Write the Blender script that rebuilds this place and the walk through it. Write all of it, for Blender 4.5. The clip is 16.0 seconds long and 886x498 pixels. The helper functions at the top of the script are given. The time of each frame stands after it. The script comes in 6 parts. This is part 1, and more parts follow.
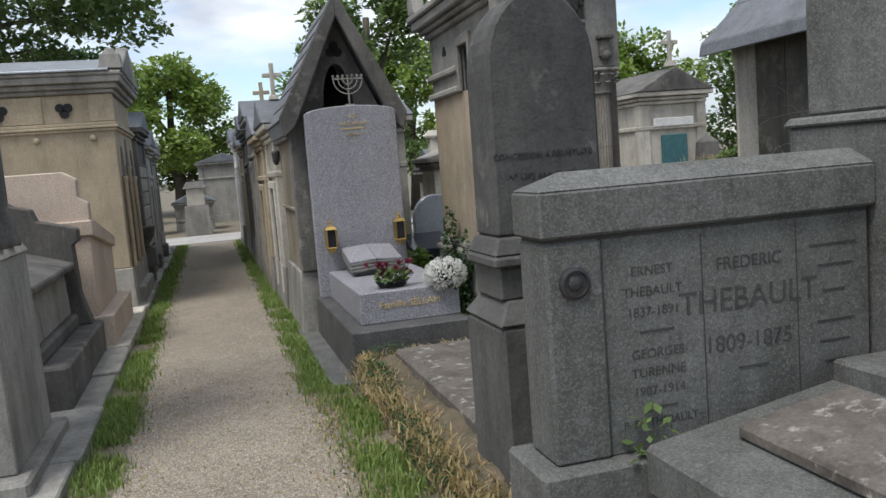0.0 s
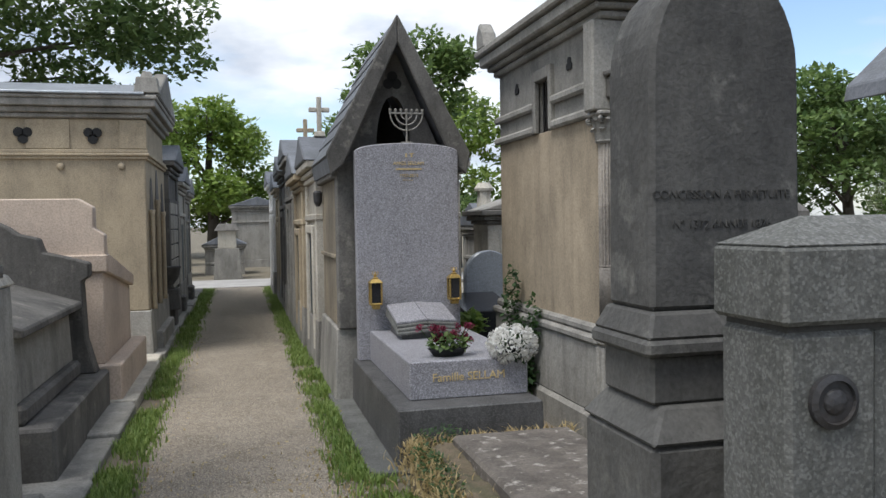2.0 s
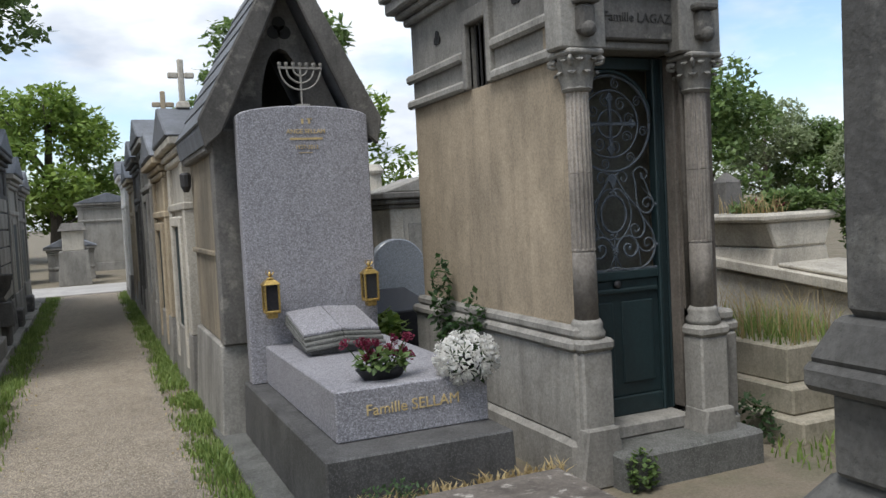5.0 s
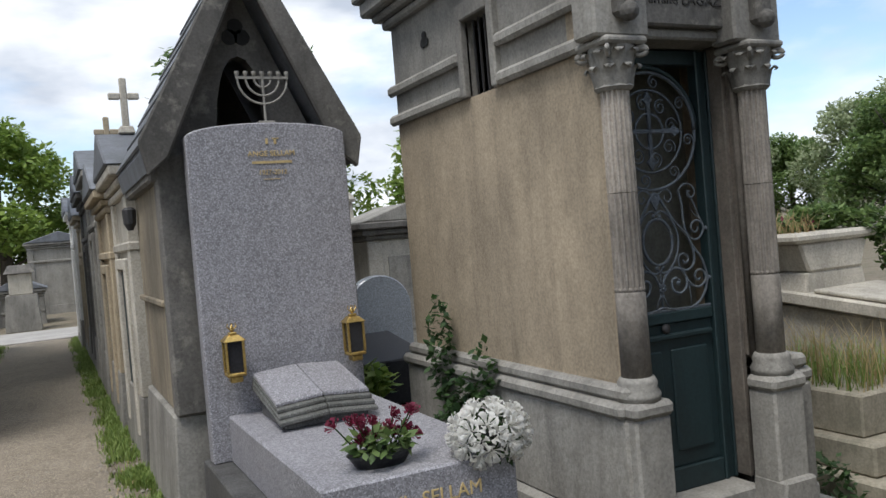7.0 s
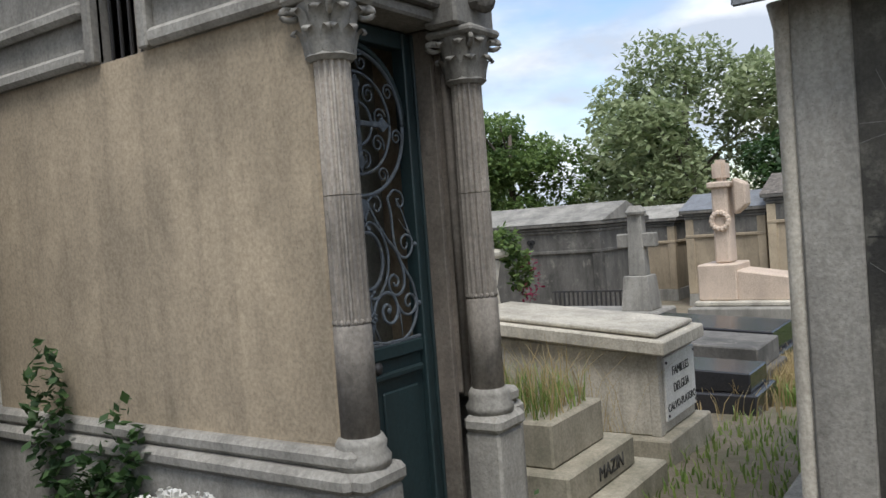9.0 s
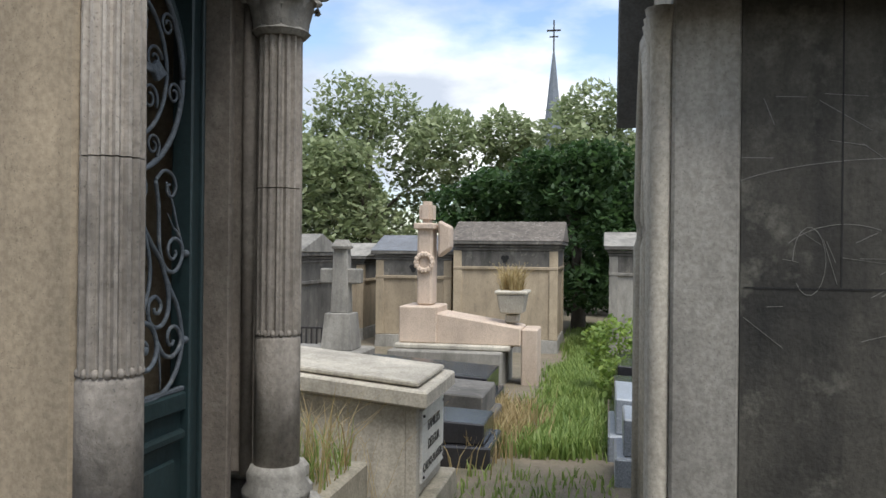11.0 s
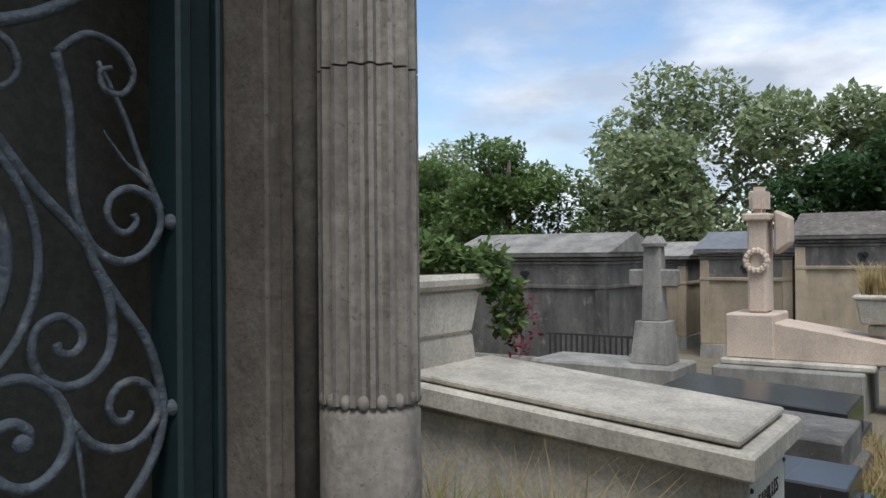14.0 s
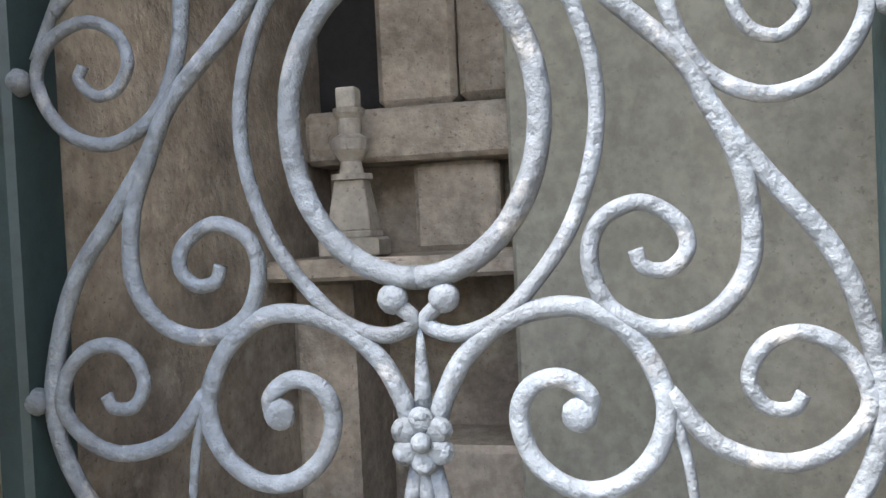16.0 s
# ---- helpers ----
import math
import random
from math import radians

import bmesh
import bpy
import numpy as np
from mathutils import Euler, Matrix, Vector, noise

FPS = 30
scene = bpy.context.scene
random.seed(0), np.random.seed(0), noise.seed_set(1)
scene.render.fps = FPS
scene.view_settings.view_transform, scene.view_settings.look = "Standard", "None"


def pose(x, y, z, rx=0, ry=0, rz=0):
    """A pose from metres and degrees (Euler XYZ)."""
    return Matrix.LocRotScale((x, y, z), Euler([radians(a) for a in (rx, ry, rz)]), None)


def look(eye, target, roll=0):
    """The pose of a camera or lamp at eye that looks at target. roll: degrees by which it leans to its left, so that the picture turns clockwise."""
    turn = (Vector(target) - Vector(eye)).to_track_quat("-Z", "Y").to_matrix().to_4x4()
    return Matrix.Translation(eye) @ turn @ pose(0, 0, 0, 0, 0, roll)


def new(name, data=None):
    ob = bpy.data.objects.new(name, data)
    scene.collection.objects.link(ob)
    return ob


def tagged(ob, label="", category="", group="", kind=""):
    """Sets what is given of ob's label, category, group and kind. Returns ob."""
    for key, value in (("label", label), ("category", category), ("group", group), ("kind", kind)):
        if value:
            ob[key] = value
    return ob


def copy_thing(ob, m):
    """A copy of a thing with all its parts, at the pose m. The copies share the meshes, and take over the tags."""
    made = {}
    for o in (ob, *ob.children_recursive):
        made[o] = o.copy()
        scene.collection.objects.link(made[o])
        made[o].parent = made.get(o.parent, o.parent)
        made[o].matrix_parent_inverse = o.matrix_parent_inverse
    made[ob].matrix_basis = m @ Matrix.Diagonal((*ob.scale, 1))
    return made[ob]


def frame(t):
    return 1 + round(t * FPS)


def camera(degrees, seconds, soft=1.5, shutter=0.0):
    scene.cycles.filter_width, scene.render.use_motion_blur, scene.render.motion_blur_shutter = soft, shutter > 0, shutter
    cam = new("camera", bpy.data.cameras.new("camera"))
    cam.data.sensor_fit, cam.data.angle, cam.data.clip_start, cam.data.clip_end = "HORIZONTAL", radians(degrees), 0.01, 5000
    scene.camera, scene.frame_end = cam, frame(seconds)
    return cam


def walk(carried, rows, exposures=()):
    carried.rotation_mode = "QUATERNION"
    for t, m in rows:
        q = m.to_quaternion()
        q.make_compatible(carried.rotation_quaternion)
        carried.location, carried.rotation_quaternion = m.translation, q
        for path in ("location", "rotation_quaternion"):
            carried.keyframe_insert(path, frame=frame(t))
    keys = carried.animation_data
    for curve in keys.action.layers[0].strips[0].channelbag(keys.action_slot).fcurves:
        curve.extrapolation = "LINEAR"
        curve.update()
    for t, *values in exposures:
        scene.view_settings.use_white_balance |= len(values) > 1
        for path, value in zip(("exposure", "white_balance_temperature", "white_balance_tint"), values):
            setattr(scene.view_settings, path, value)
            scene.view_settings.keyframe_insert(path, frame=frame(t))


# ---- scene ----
cam = camera(57.1, 16.0)
PATH = [
    (0, (1.111, -3.071, 1.733), (1.650, -1.156, 1.520), -4.5),
    (0.5, (1.010, -2.781, 1.769), (1.591, -0.879, 1.561), -3.9),
    (1, (1.031, -2.542, 1.746), (1.621, -0.637, 1.597), -3.0),
    (1.5, (1.108, -2.225, 1.711), (1.533, -0.271, 1.647), -1.2),
    (2, (1.115, -1.926, 1.663), (1.598, 0.014, 1.596), -1.0),
    (2.5, (1.081, -1.707, 1.660), (1.590, 0.226, 1.580), -0.8),
    (3, (1.048, -1.373, 1.615), (1.551, 0.559, 1.507), -1.0),
    (3.5, (1.009, -1.118, 1.636), (1.509, 0.815, 1.523), -1.1),
    (4, (0.973, -0.860, 1.634), (1.586, 1.041, 1.527), -1.8),
    (4.5, (1.013, -0.668, 1.616), (1.794, 1.170, 1.502), -2.8),
    (4.7, (1.071, -0.573, 1.599), (1.862, 1.260, 1.489), -2.9),
    (7, (1.362, 0.557, 1.645), (2.238, 2.355, 1.604), -4.8),
    (7.5, (1.471, 0.720, 1.661), (2.489, 2.440, 1.600), -5.0),
    (8, (1.496, 0.973, 1.650), (2.820, 2.470, 1.584), -4.9),
    (8.2, (1.519, 1.104, 1.651), (2.935, 2.514, 1.578), -4.9),
    (10.3, (1.925, 2.239, 1.561), (3.786, 2.971, 1.564), -1.6),
    (10.5, (2.034, 2.305, 1.575), (3.927, 2.952, 1.575), -0.9),
    (11, (2.197, 2.465, 1.574), (4.157, 2.862, 1.577), 0.6),
    (11.5, (2.267, 2.594, 1.594), (4.263, 2.719, 1.606), -0.4),
    (12, (2.483, 2.638, 1.557), (4.481, 2.719, 1.583), -0.4),
    (12.5, (2.837, 2.629, 1.517), (4.832, 2.675, 1.650), -0.4),
    (13, (3.190, 2.703, 1.479), (5.186, 2.784, 1.577), -0.6),
    (13.5, (3.485, 2.769, 1.471), (5.443, 3.174, 1.522), -0.6),
    (14, (3.643, 2.742, 1.512), (5.300, 3.862, 1.523), -0.5),
    (14.5, (3.805, 2.850, 1.505), (5.082, 4.379, 1.335), 1.3),
    (15, (4.077, 2.918, 1.435), (4.522, 4.868, 1.440), -1.4),
    (15.5, (4.184, 3.013, 1.403), (4.050, 5.008, 1.426), -2.5),
    (16, (4.171, 3.103, 1.429), (3.747, 5.057, 1.381), -2.7),
]
EXPOSURES = [(0, 0.4, 6300, 10), (3.5, 0.45, 6250, 10), (7.5, 0.38, 6300, 10), (8.2, 0.45, 6300, 10), (11, 0.6, 6400, 10), (13, 0.4, 6500, 10), (13.5, 0.4, 6400, 10), (14, 0.25, 6100, 10), (14.5, 0.65, 6050, 10), (15, 1.75, 5550, 14), (15.5, 3.6, 5950, 14), (16, 3.9, 6900, 14)]
walk(cam, [(t, look(eye, target, roll)) for t, eye, target, roll in PATH], EXPOSURES)

# ---- world, sun ----
world = bpy.data.worlds.new("sky")
scene.world = world
world.use_nodes = True
wn, wl = world.node_tree.nodes, world.node_tree.links
bg = wn["Background"]
sky = wn.new("ShaderNodeTexSky")
sky.sky_type, sky.sun_disc = "NISHITA", False
sky.sun_elevation, sky.sun_rotation = radians(63), radians(-127)
wc = wn.new("ShaderNodeTexCoord")
wm = wn.new("ShaderNodeMapping")
wm.inputs["Scale"].default_value = (1, 1, 2.6)
wl.new(wc.outputs["Generated"], wm.inputs["Vector"])
wno = wn.new("ShaderNodeTexNoise")
wno.inputs["Scale"].default_value, wno.inputs["Detail"].default_value, wno.inputs["Roughness"].default_value = 2.3, 9, 0.52
wl.new(wm.outputs[0], wno.inputs["Vector"])
wr = wn.new("ShaderNodeValToRGB")
wr.color_ramp.elements[0].position, wr.color_ramp.elements[1].position = 0.40, 0.54
wl.new(wno.outputs["Fac"], wr.inputs["Fac"])
wno2 = wn.new("ShaderNodeTexNoise")
wno2.inputs["Scale"].default_value, wno2.inputs["Detail"].default_value = 5, 8
wl.new(wm.outputs[0], wno2.inputs["Vector"])
wr2 = wn.new("ShaderNodeValToRGB")
wr2.color_ramp.elements[0].color, wr2.color_ramp.elements[1].color = (3.1, 3.4, 3.9, 1), (6.0, 6.1, 6.2, 1)
wr2.color_ramp.elements[0].position, wr2.color_ramp.elements[1].position = 0.38, 0.62
wl.new(wno2.outputs["Fac"], wr2.inputs["Fac"])
wx = wn.new("ShaderNodeMix")
wx.data_type = "RGBA"
wl.new(wr.outputs["Color"], wx.inputs["Factor"])
wl.new(sky.outputs["Color"], wx.inputs[6])
wl.new(wr2.outputs["Color"], wx.inputs[7])
wl.new(wx.outputs[2], bg.inputs["Color"])
bg.inputs["Strength"].default_value = 0.15

sun = new("sun", bpy.data.lights.new("sun", "SUN"))
sun.data.energy, sun.data.angle, sun.data.color = 2.3, radians(22), (1, 0.97, 0.92)
sun.matrix_world = look((-4.0, -3.0, 10), (0, 0, 0))

# ---- materials ----


def stone(name, base, dark, rough=0.85, scale=3.0, stain=0.5, speck=0.0, light=None, streak=True, bump=0.25, lo=0.42, hi=0.68, rnd=0.12, metal=0.0):
    """Weathered surface: base colour, grime of colour dark in patches and runs, fine grain, crystals if speck."""
    m = bpy.data.materials.new(name)
    m.use_nodes = True
    n, l = m.node_tree.nodes, m.node_tree.links
    b = n["Principled BSDF"]
    b.inputs["Roughness"].default_value = rough
    b.inputs["Metallic"].default_value = metal
    tc = n.new("ShaderNodeTexCoord")

    def noi(sc, det, st=(1, 1, 1), ro=0.6):
        mp = n.new("ShaderNodeMapping")
        mp.inputs["Scale"].default_value = st
        l.new(tc.outputs["Object"], mp.inputs["Vector"])
        q = n.new("ShaderNodeTexNoise")
        q.inputs["Scale"].default_value, q.inputs["Detail"].default_value, q.inputs["Roughness"].default_value = sc, det, ro
        l.new(mp.outputs[0], q.inputs["Vector"])
        return q.outputs["Fac"]

    def ramp(f, a, c, ca=(0, 0, 0, 1), cc=(1, 1, 1, 1)):
        q = n.new("ShaderNodeValToRGB")
        q.color_ramp.elements[0].position, q.color_ramp.elements[1].position = a, c
        q.color_ramp.elements[0].color, q.color_ramp.elements[1].color = ca, cc
        l.new(f, q.inputs["Fac"])
        return q.outputs["Color"]

    def mix(f, a, c, mode="MIX"):
        q = n.new("ShaderNodeMix")
        q.data_type, q.blend_type = "RGBA", mode
        for s, v in ((q.inputs["Factor"], f), (q.inputs[6], a), (q.inputs[7], c)):
            if isinstance(v, (int, float)):
                s.default_value = v
            elif isinstance(v, tuple):
                s.default_value = (*v[:3], 1)
            else:
                l.new(v, s)
        return q.outputs[2]

    def times(f, k):
        q = n.new("ShaderNodeMath")
        q.operation = "MULTIPLY"
        l.new(f, q.inputs[0])
        q.inputs[1].default_value = k
        return q.outputs[0]

    grain = noi(60, 4)
    col = mix(ramp(noi(1.1, 5), 0.3, 0.7), tuple(c * 0.82 for c in base), tuple(min(c * 1.14, 0.95) for c in base))
    big = ramp(noi(scale, 8, (1, 1, 0.45) if streak else (1, 1, 1), 0.65), lo, hi)
    col = mix(times(big, stain), col, dark)
    if streak:
        run = ramp(noi(7, 5, (1, 1, 0.07)), 0.5, 0.72)
        col = mix(times(run, stain * 0.6), col, dark)
    if light:
        li = ramp(noi(scale * 2.3, 9, (1, 1, 1), 0.7), 0.56, 0.66)
        col = mix(times(li, 0.6), col, light)
    col = mix(times(ramp(grain, 0.38, 0.62), 0.6), col, mix(1.0, col, (0.62, 0.61, 0.6), "MULTIPLY"))
    blotch = ramp(noi(17, 7, (1, 1, 0.6) if streak else (1, 1, 1), 0.75), 0.5, 0.62)
    col = mix(times(blotch, 0.2 + stain * 0.3), col, mix(1.0, col, (0.6, 0.6, 0.58), "MULTIPLY"))
    pits = ramp(noi(140, 2), 0.3, 0.36, (1, 1, 1, 1), (0, 0, 0, 1))
    col = mix(times(pits, 0.55), col, dark)
    hgt = grain
    if speck:
        v = n.new("ShaderNodeTexVoronoi")
        v.inputs["Scale"].default_value = 160
        l.new(tc.outputs["Object"], v.inputs["Vector"])
        sep = n.new("ShaderNodeSeparateColor")
        l.new(v.outputs["Color"], sep.inputs[0])
        col = mix(times(ramp(sep.outputs[0], 0.55, 0.7), speck), col, tuple(c * 0.3 for c in base))
        col = mix(times(ramp(sep.outputs[1], 0.7, 0.85), speck), col, tuple(min(c * 1.7, 0.9) for c in base))
    oi = n.new("ShaderNodeObjectInfo")
    hs = n.new("ShaderNodeHueSaturation")
    mr = n.new("ShaderNodeMapRange")
    mr.inputs[3].default_value, mr.inputs[4].default_value = 1 - rnd, 1 + rnd
    l.new(oi.outputs["Random"], mr.inputs[0])
    l.new(mr.outputs[0], hs.inputs["Value"])
    l.new(col, hs.inputs["Color"])
    l.new(hs.outputs[0], b.inputs["Base Color"])
    bp = n.new("ShaderNodeBump")
    bp.inputs["Strength"].default_value, bp.inputs["Distance"].default_value = bump, 0.006
    l.new(hgt, bp.inputs["Height"])
    bp2 = n.new("ShaderNodeBump")
    bp2.inputs["Strength"].default_value, bp2.inputs["Distance"].default_value = bump, 0.03
    l.new(noi(9, 6), bp2.inputs["Height"])
    l.new(bp.outputs[0], bp2.inputs["Normal"])
    l.new(bp2.outputs[0], b.inputs["Normal"])
    return m


def leafy(name, a, c, rough=0.6):
    """Leaves, each clump its own shade between a and c, a little light passing through."""
    m = bpy.data.materials.new(name)
    m.use_nodes = True
    n, l = m.node_tree.nodes, m.node_tree.links
    b = n["Principled BSDF"]
    b.inputs["Roughness"].default_value = rough
    g = n.new("ShaderNodeNewGeometry")
    q = n.new("ShaderNodeValToRGB")
    q.color_ramp.elements[0].color, q.color_ramp.elements[1].color = (*a, 1), (*c, 1)
    l.new(g.outputs["Random Per Island"], q.inputs["Fac"])
    l.new(q.outputs[0], b.inputs["Base Color"])
    t = n.new("ShaderNodeBsdfTranslucent")
    l.new(q.outputs[0], t.inputs["Color"])
    x = n.new("ShaderNodeMixShader")
    x.inputs[0].default_value = 0.45
    l.new(b.outputs[0], x.inputs[1])
    l.new(t.outputs[0], x.inputs[2])
    l.new(x.outputs[0], n["Material Output"].inputs["Surface"])
    return m


TAN = stone("tan_limestone", (0.46, 0.38, 0.26), (0.12, 0.105, 0.085), stain=0.4, scale=1.6)
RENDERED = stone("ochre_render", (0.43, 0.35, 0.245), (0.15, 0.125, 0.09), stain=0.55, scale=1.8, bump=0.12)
GREYST = stone("grey_limestone", (0.33, 0.315, 0.28), (0.08, 0.075, 0.068), stain=0.6, scale=2.5)
PALE = stone("pale_limestone", (0.55, 0.51, 0.43), (0.13, 0.12, 0.1), stain=0.5, scale=2.5)
PEACH = stone("peach_stone", (0.62, 0.5, 0.4), (0.3, 0.24, 0.19), stain=0.25, scale=1.5, bump=0.1)
# soot for most uses; also painted shade on the gabled front and lancets
DARK = stone("soot_and_shade_stone", (0.16, 0.15, 0.135), (0.035, 0.034, 0.03), stain=0.75, scale=2, light=(0.3, 0.28, 0.24))
STELE = stone("dark_grey_stone", (0.105, 0.102, 0.094), (0.03, 0.03, 0.03), stain=0.8, scale=1.7, bump=0.35, light=(0.2, 0.195, 0.175))
GRANITE = stone("grey_granite", (0.3, 0.295, 0.315), (0.14, 0.13, 0.13), stain=0.2, speck=0.5, rough=0.5, bump=0.05, rnd=0.02)
WORN = stone("rough_granite", (0.15, 0.15, 0.14), (0.05, 0.052, 0.042), stain=0.75, speck=0.3, bump=0.35, scale=3)
BASEG = stone("wet_granite", (0.12, 0.118, 0.115), (0.028, 0.027, 0.025), stain=0.8, speck=0.35, rough=0.6)
BLACKG = stone("polished_black_granite", (0.03, 0.03, 0.034), (0.05, 0.05, 0.05), rough=0.18, stain=0.3, streak=False, bump=0.02)
BLUEG = stone("polished_blue_grey_granite", (0.3, 0.33, 0.37), (0.18, 0.18, 0.18), rough=0.3, stain=0.3, speck=0.3, bump=0.02)
SLATE = stone("slate_roof", (0.17, 0.18, 0.2), (0.07, 0.075, 0.07), stain=0.5, scale=4, rough=0.7)
ZINC = stone("zinc_sheet", (0.45, 0.48, 0.52), (0.25, 0.27, 0.29), stain=0.4, rough=0.45, metal=0.4, bump=0.05)
LICHEN = stone("lichened_slab", (0.15, 0.13, 0.11), (0.05, 0.042, 0.035), stain=0.75, scale=5, light=(0.55, 0.52, 0.46), streak=False, bump=0.5)
SOOT = stone("scratched_black_wall", (0.085, 0.08, 0.066), (0.012, 0.012, 0.011), stain=0.95, scale=1.4, light=(0.15, 0.145, 0.12), bump=0.3)
GRAVEL = stone("gravel", (0.31, 0.265, 0.205), (0.17, 0.14, 0.1), stain=0.75, scale=3.2, streak=False, speck=0.75, bump=0.7, rough=0.95)
PEBBLE = stone("pebbles", (0.45, 0.41, 0.35), (0.2, 0.18, 0.15), stain=0.4, streak=False, rnd=0.3)
EARTH = stone("earth", (0.2, 0.165, 0.12), (0.09, 0.1, 0.05), stain=0.6, scale=3, streak=False, bump=0.8, rough=0.95)
MOSS = stone("mossy_earth", (0.17, 0.13, 0.085), (0.05, 0.065, 0.025), stain=0.7, scale=6, streak=False, bump=1.0, rough=0.95)
COBBLE = stone("road_stone", (0.5, 0.48, 0.45), (0.3, 0.28, 0.26), stain=0.4, streak=False)
TEAL = stone("blue_green_paint", (0.015, 0.034, 0.037), (0.008, 0.016, 0.017), stain=0.5, rough=0.55, bump=0.12, scale=5)
BRONZE = stone("verdigris_bronze", (0.05, 0.17, 0.18), (0.02, 0.06, 0.07), stain=0.5, rough=0.6, scale=8)
IRON = stone("blue_grey_painted_iron", (0.1, 0.12, 0.14), (0.05, 0.055, 0.06), stain=0.6, rough=0.75, bump=0.7, scale=8, light=(0.26, 0.26, 0.25), streak=False)
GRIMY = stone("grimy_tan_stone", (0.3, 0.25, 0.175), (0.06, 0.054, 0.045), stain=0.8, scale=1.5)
OLIVE = stone("olive_plaster", (0.19, 0.185, 0.15), (0.09, 0.09, 0.07), stain=0.5, scale=2)
SCRATCH = stone("scratched_stone", (0.2, 0.195, 0.18), (0.14, 0.14, 0.13), stain=0.4)
JAMB = stone("dark_brown_jamb", (0.2, 0.17, 0.14), (0.03, 0.03, 0.026), stain=0.6, scale=3, light=(0.2, 0.18, 0.15))
COLSTONE = stone("streaked_column_stone", (0.44, 0.395, 0.34), (0.07, 0.064, 0.056), stain=0.7, scale=2.2, lo=0.38, hi=0.6)
BLACKIRON = stone("black_iron", (0.03, 0.03, 0.032), (0.06, 0.045, 0.035), rough=0.6, stain=0.4)
BRASS = stone("gilt_brass", (0.6, 0.42, 0.14), (0.25, 0.17, 0.06), rough=0.35, stain=0.4, metal=0.85, streak=False)
GILT = stone("gold_paint", (0.62, 0.47, 0.22), (0.4, 0.3, 0.14), rough=0.5, stain=0.3, streak=False)
CARVED = stone("carved_lettering", (0.06, 0.058, 0.053), (0.03, 0.03, 0.03), stain=0.4)
WHITEP = stone("white_marble", (0.78, 0.77, 0.74), (0.5, 0.48, 0.44), stain=0.25, rough=0.4, bump=0.05)
CEMENT = stone("aged_cement", (0.4, 0.36, 0.28), (0.12, 0.12, 0.08), stain=0.6, scale=4)
INSIDE = stone("flaking_plaster", (0.46, 0.4, 0.32), (0.1, 0.08, 0.07), stain=0.75, scale=5, light=(0.5, 0.46, 0.38), bump=0.6, streak=False)
BARK = stone("bark", (0.11, 0.09, 0.07), (0.04, 0.035, 0.03), stain=0.6, scale=6, bump=1.0)
LEAF = leafy("leaf_green", (0.07, 0.125, 0.035), (0.2, 0.28, 0.09))
LEAFDARK = leafy("leaf_dark", (0.025, 0.06, 0.02), (0.07, 0.13, 0.04))
LEAFGREY = leafy("leaf_silver", (0.15, 0.2, 0.085), (0.38, 0.43, 0.25))
LEAFLIGHT = leafy("leaf_light", (0.12, 0.2, 0.035), (0.28, 0.37, 0.08))
GRASS = leafy("grass_blades", (0.11, 0.19, 0.035), (0.3, 0.38, 0.11))
DRY = leafy("dry_grass", (0.3, 0.22, 0.1), (0.5, 0.4, 0.2))
ROSEW = leafy("white_petal", (0.7, 0.69, 0.65), (0.85, 0.84, 0.8))
ROSER = leafy("crimson_petal", (0.09, 0.008, 0.02), (0.28, 0.03, 0.08))
BLACKPL = stone("black_plastic", (0.015, 0.016, 0.017), (0.03, 0.03, 0.03), rough=0.45, stain=0.3)
# near-black that paints the shade of openings; the wall joint uses it too
HOLE = stone("void_shade_and_joint", (0.02, 0.02, 0.02), (0.01, 0.01, 0.01), stain=0.3)
SPIREM = stone("spire_slate", (0.2, 0.23, 0.27), (0.13, 0.15, 0.18), stain=0.3)


def glassy():
    m = bpy.data.materials.new("old_glass")
    m.use_nodes = True
    n, l = m.node_tree.nodes, m.node_tree.links
    g, t, x = n.new("ShaderNodeBsdfGlossy"), n.new("ShaderNodeBsdfTransparent"), n.new("ShaderNodeMixShader")
    g.inputs["Roughness"].default_value = 0.05
    t.inputs["Color"].default_value = (0.75, 0.8, 0.8, 1)
    f = n.new("ShaderNodeFresnel")
    f.inputs["IOR"].default_value = 1.45
    l.new(f.outputs[0], x.inputs[0])
    l.new(t.outputs[0], x.inputs[1])
    l.new(g.outputs[0], x.inputs[2])
    l.new(x.outputs[0], n["Material Output"].inputs["Surface"])
    return m


GLASS = glassy()

# ---- mesh helpers ----


def thing(name, label, category, group="", kind=""):
    return tagged(new(name), label, category, group, kind)


def part(name, bm, material, parent=None, label="", smooth=False):
    me = bpy.data.meshes.new(name)
    bm.normal_update()
    if smooth:
        for f in bm.faces:
            f.smooth = True
    bm.to_mesh(me)
    bm.free()
    me.materials.append(material)
    ob = new(name, me)
    if parent:
        ob.parent = parent
    if label:
        ob["label"] = label
    return ob


def solo(name, bm, material, label, category, group="", kind="", smooth=False):
    return tagged(part(name, bm, material, None, "", smooth), label, category, group, kind)


def join(*bms):
    out = bmesh.new()
    for b in bms:
        me = bpy.data.meshes.new("tmp")
        b.to_mesh(me)
        b.free()
        out.from_mesh(me)
        bpy.data.meshes.remove(me)
    return out


def bev(bm, w, seg=1):
    if w:
        es = [e for e in bm.edges if len(e.link_faces) == 2 and e.calc_face_angle(0) > 0.5]
        bmesh.ops.bevel(bm, geom=es, offset=w, segments=seg, affect="EDGES", clamp_overlap=True)
    return bm


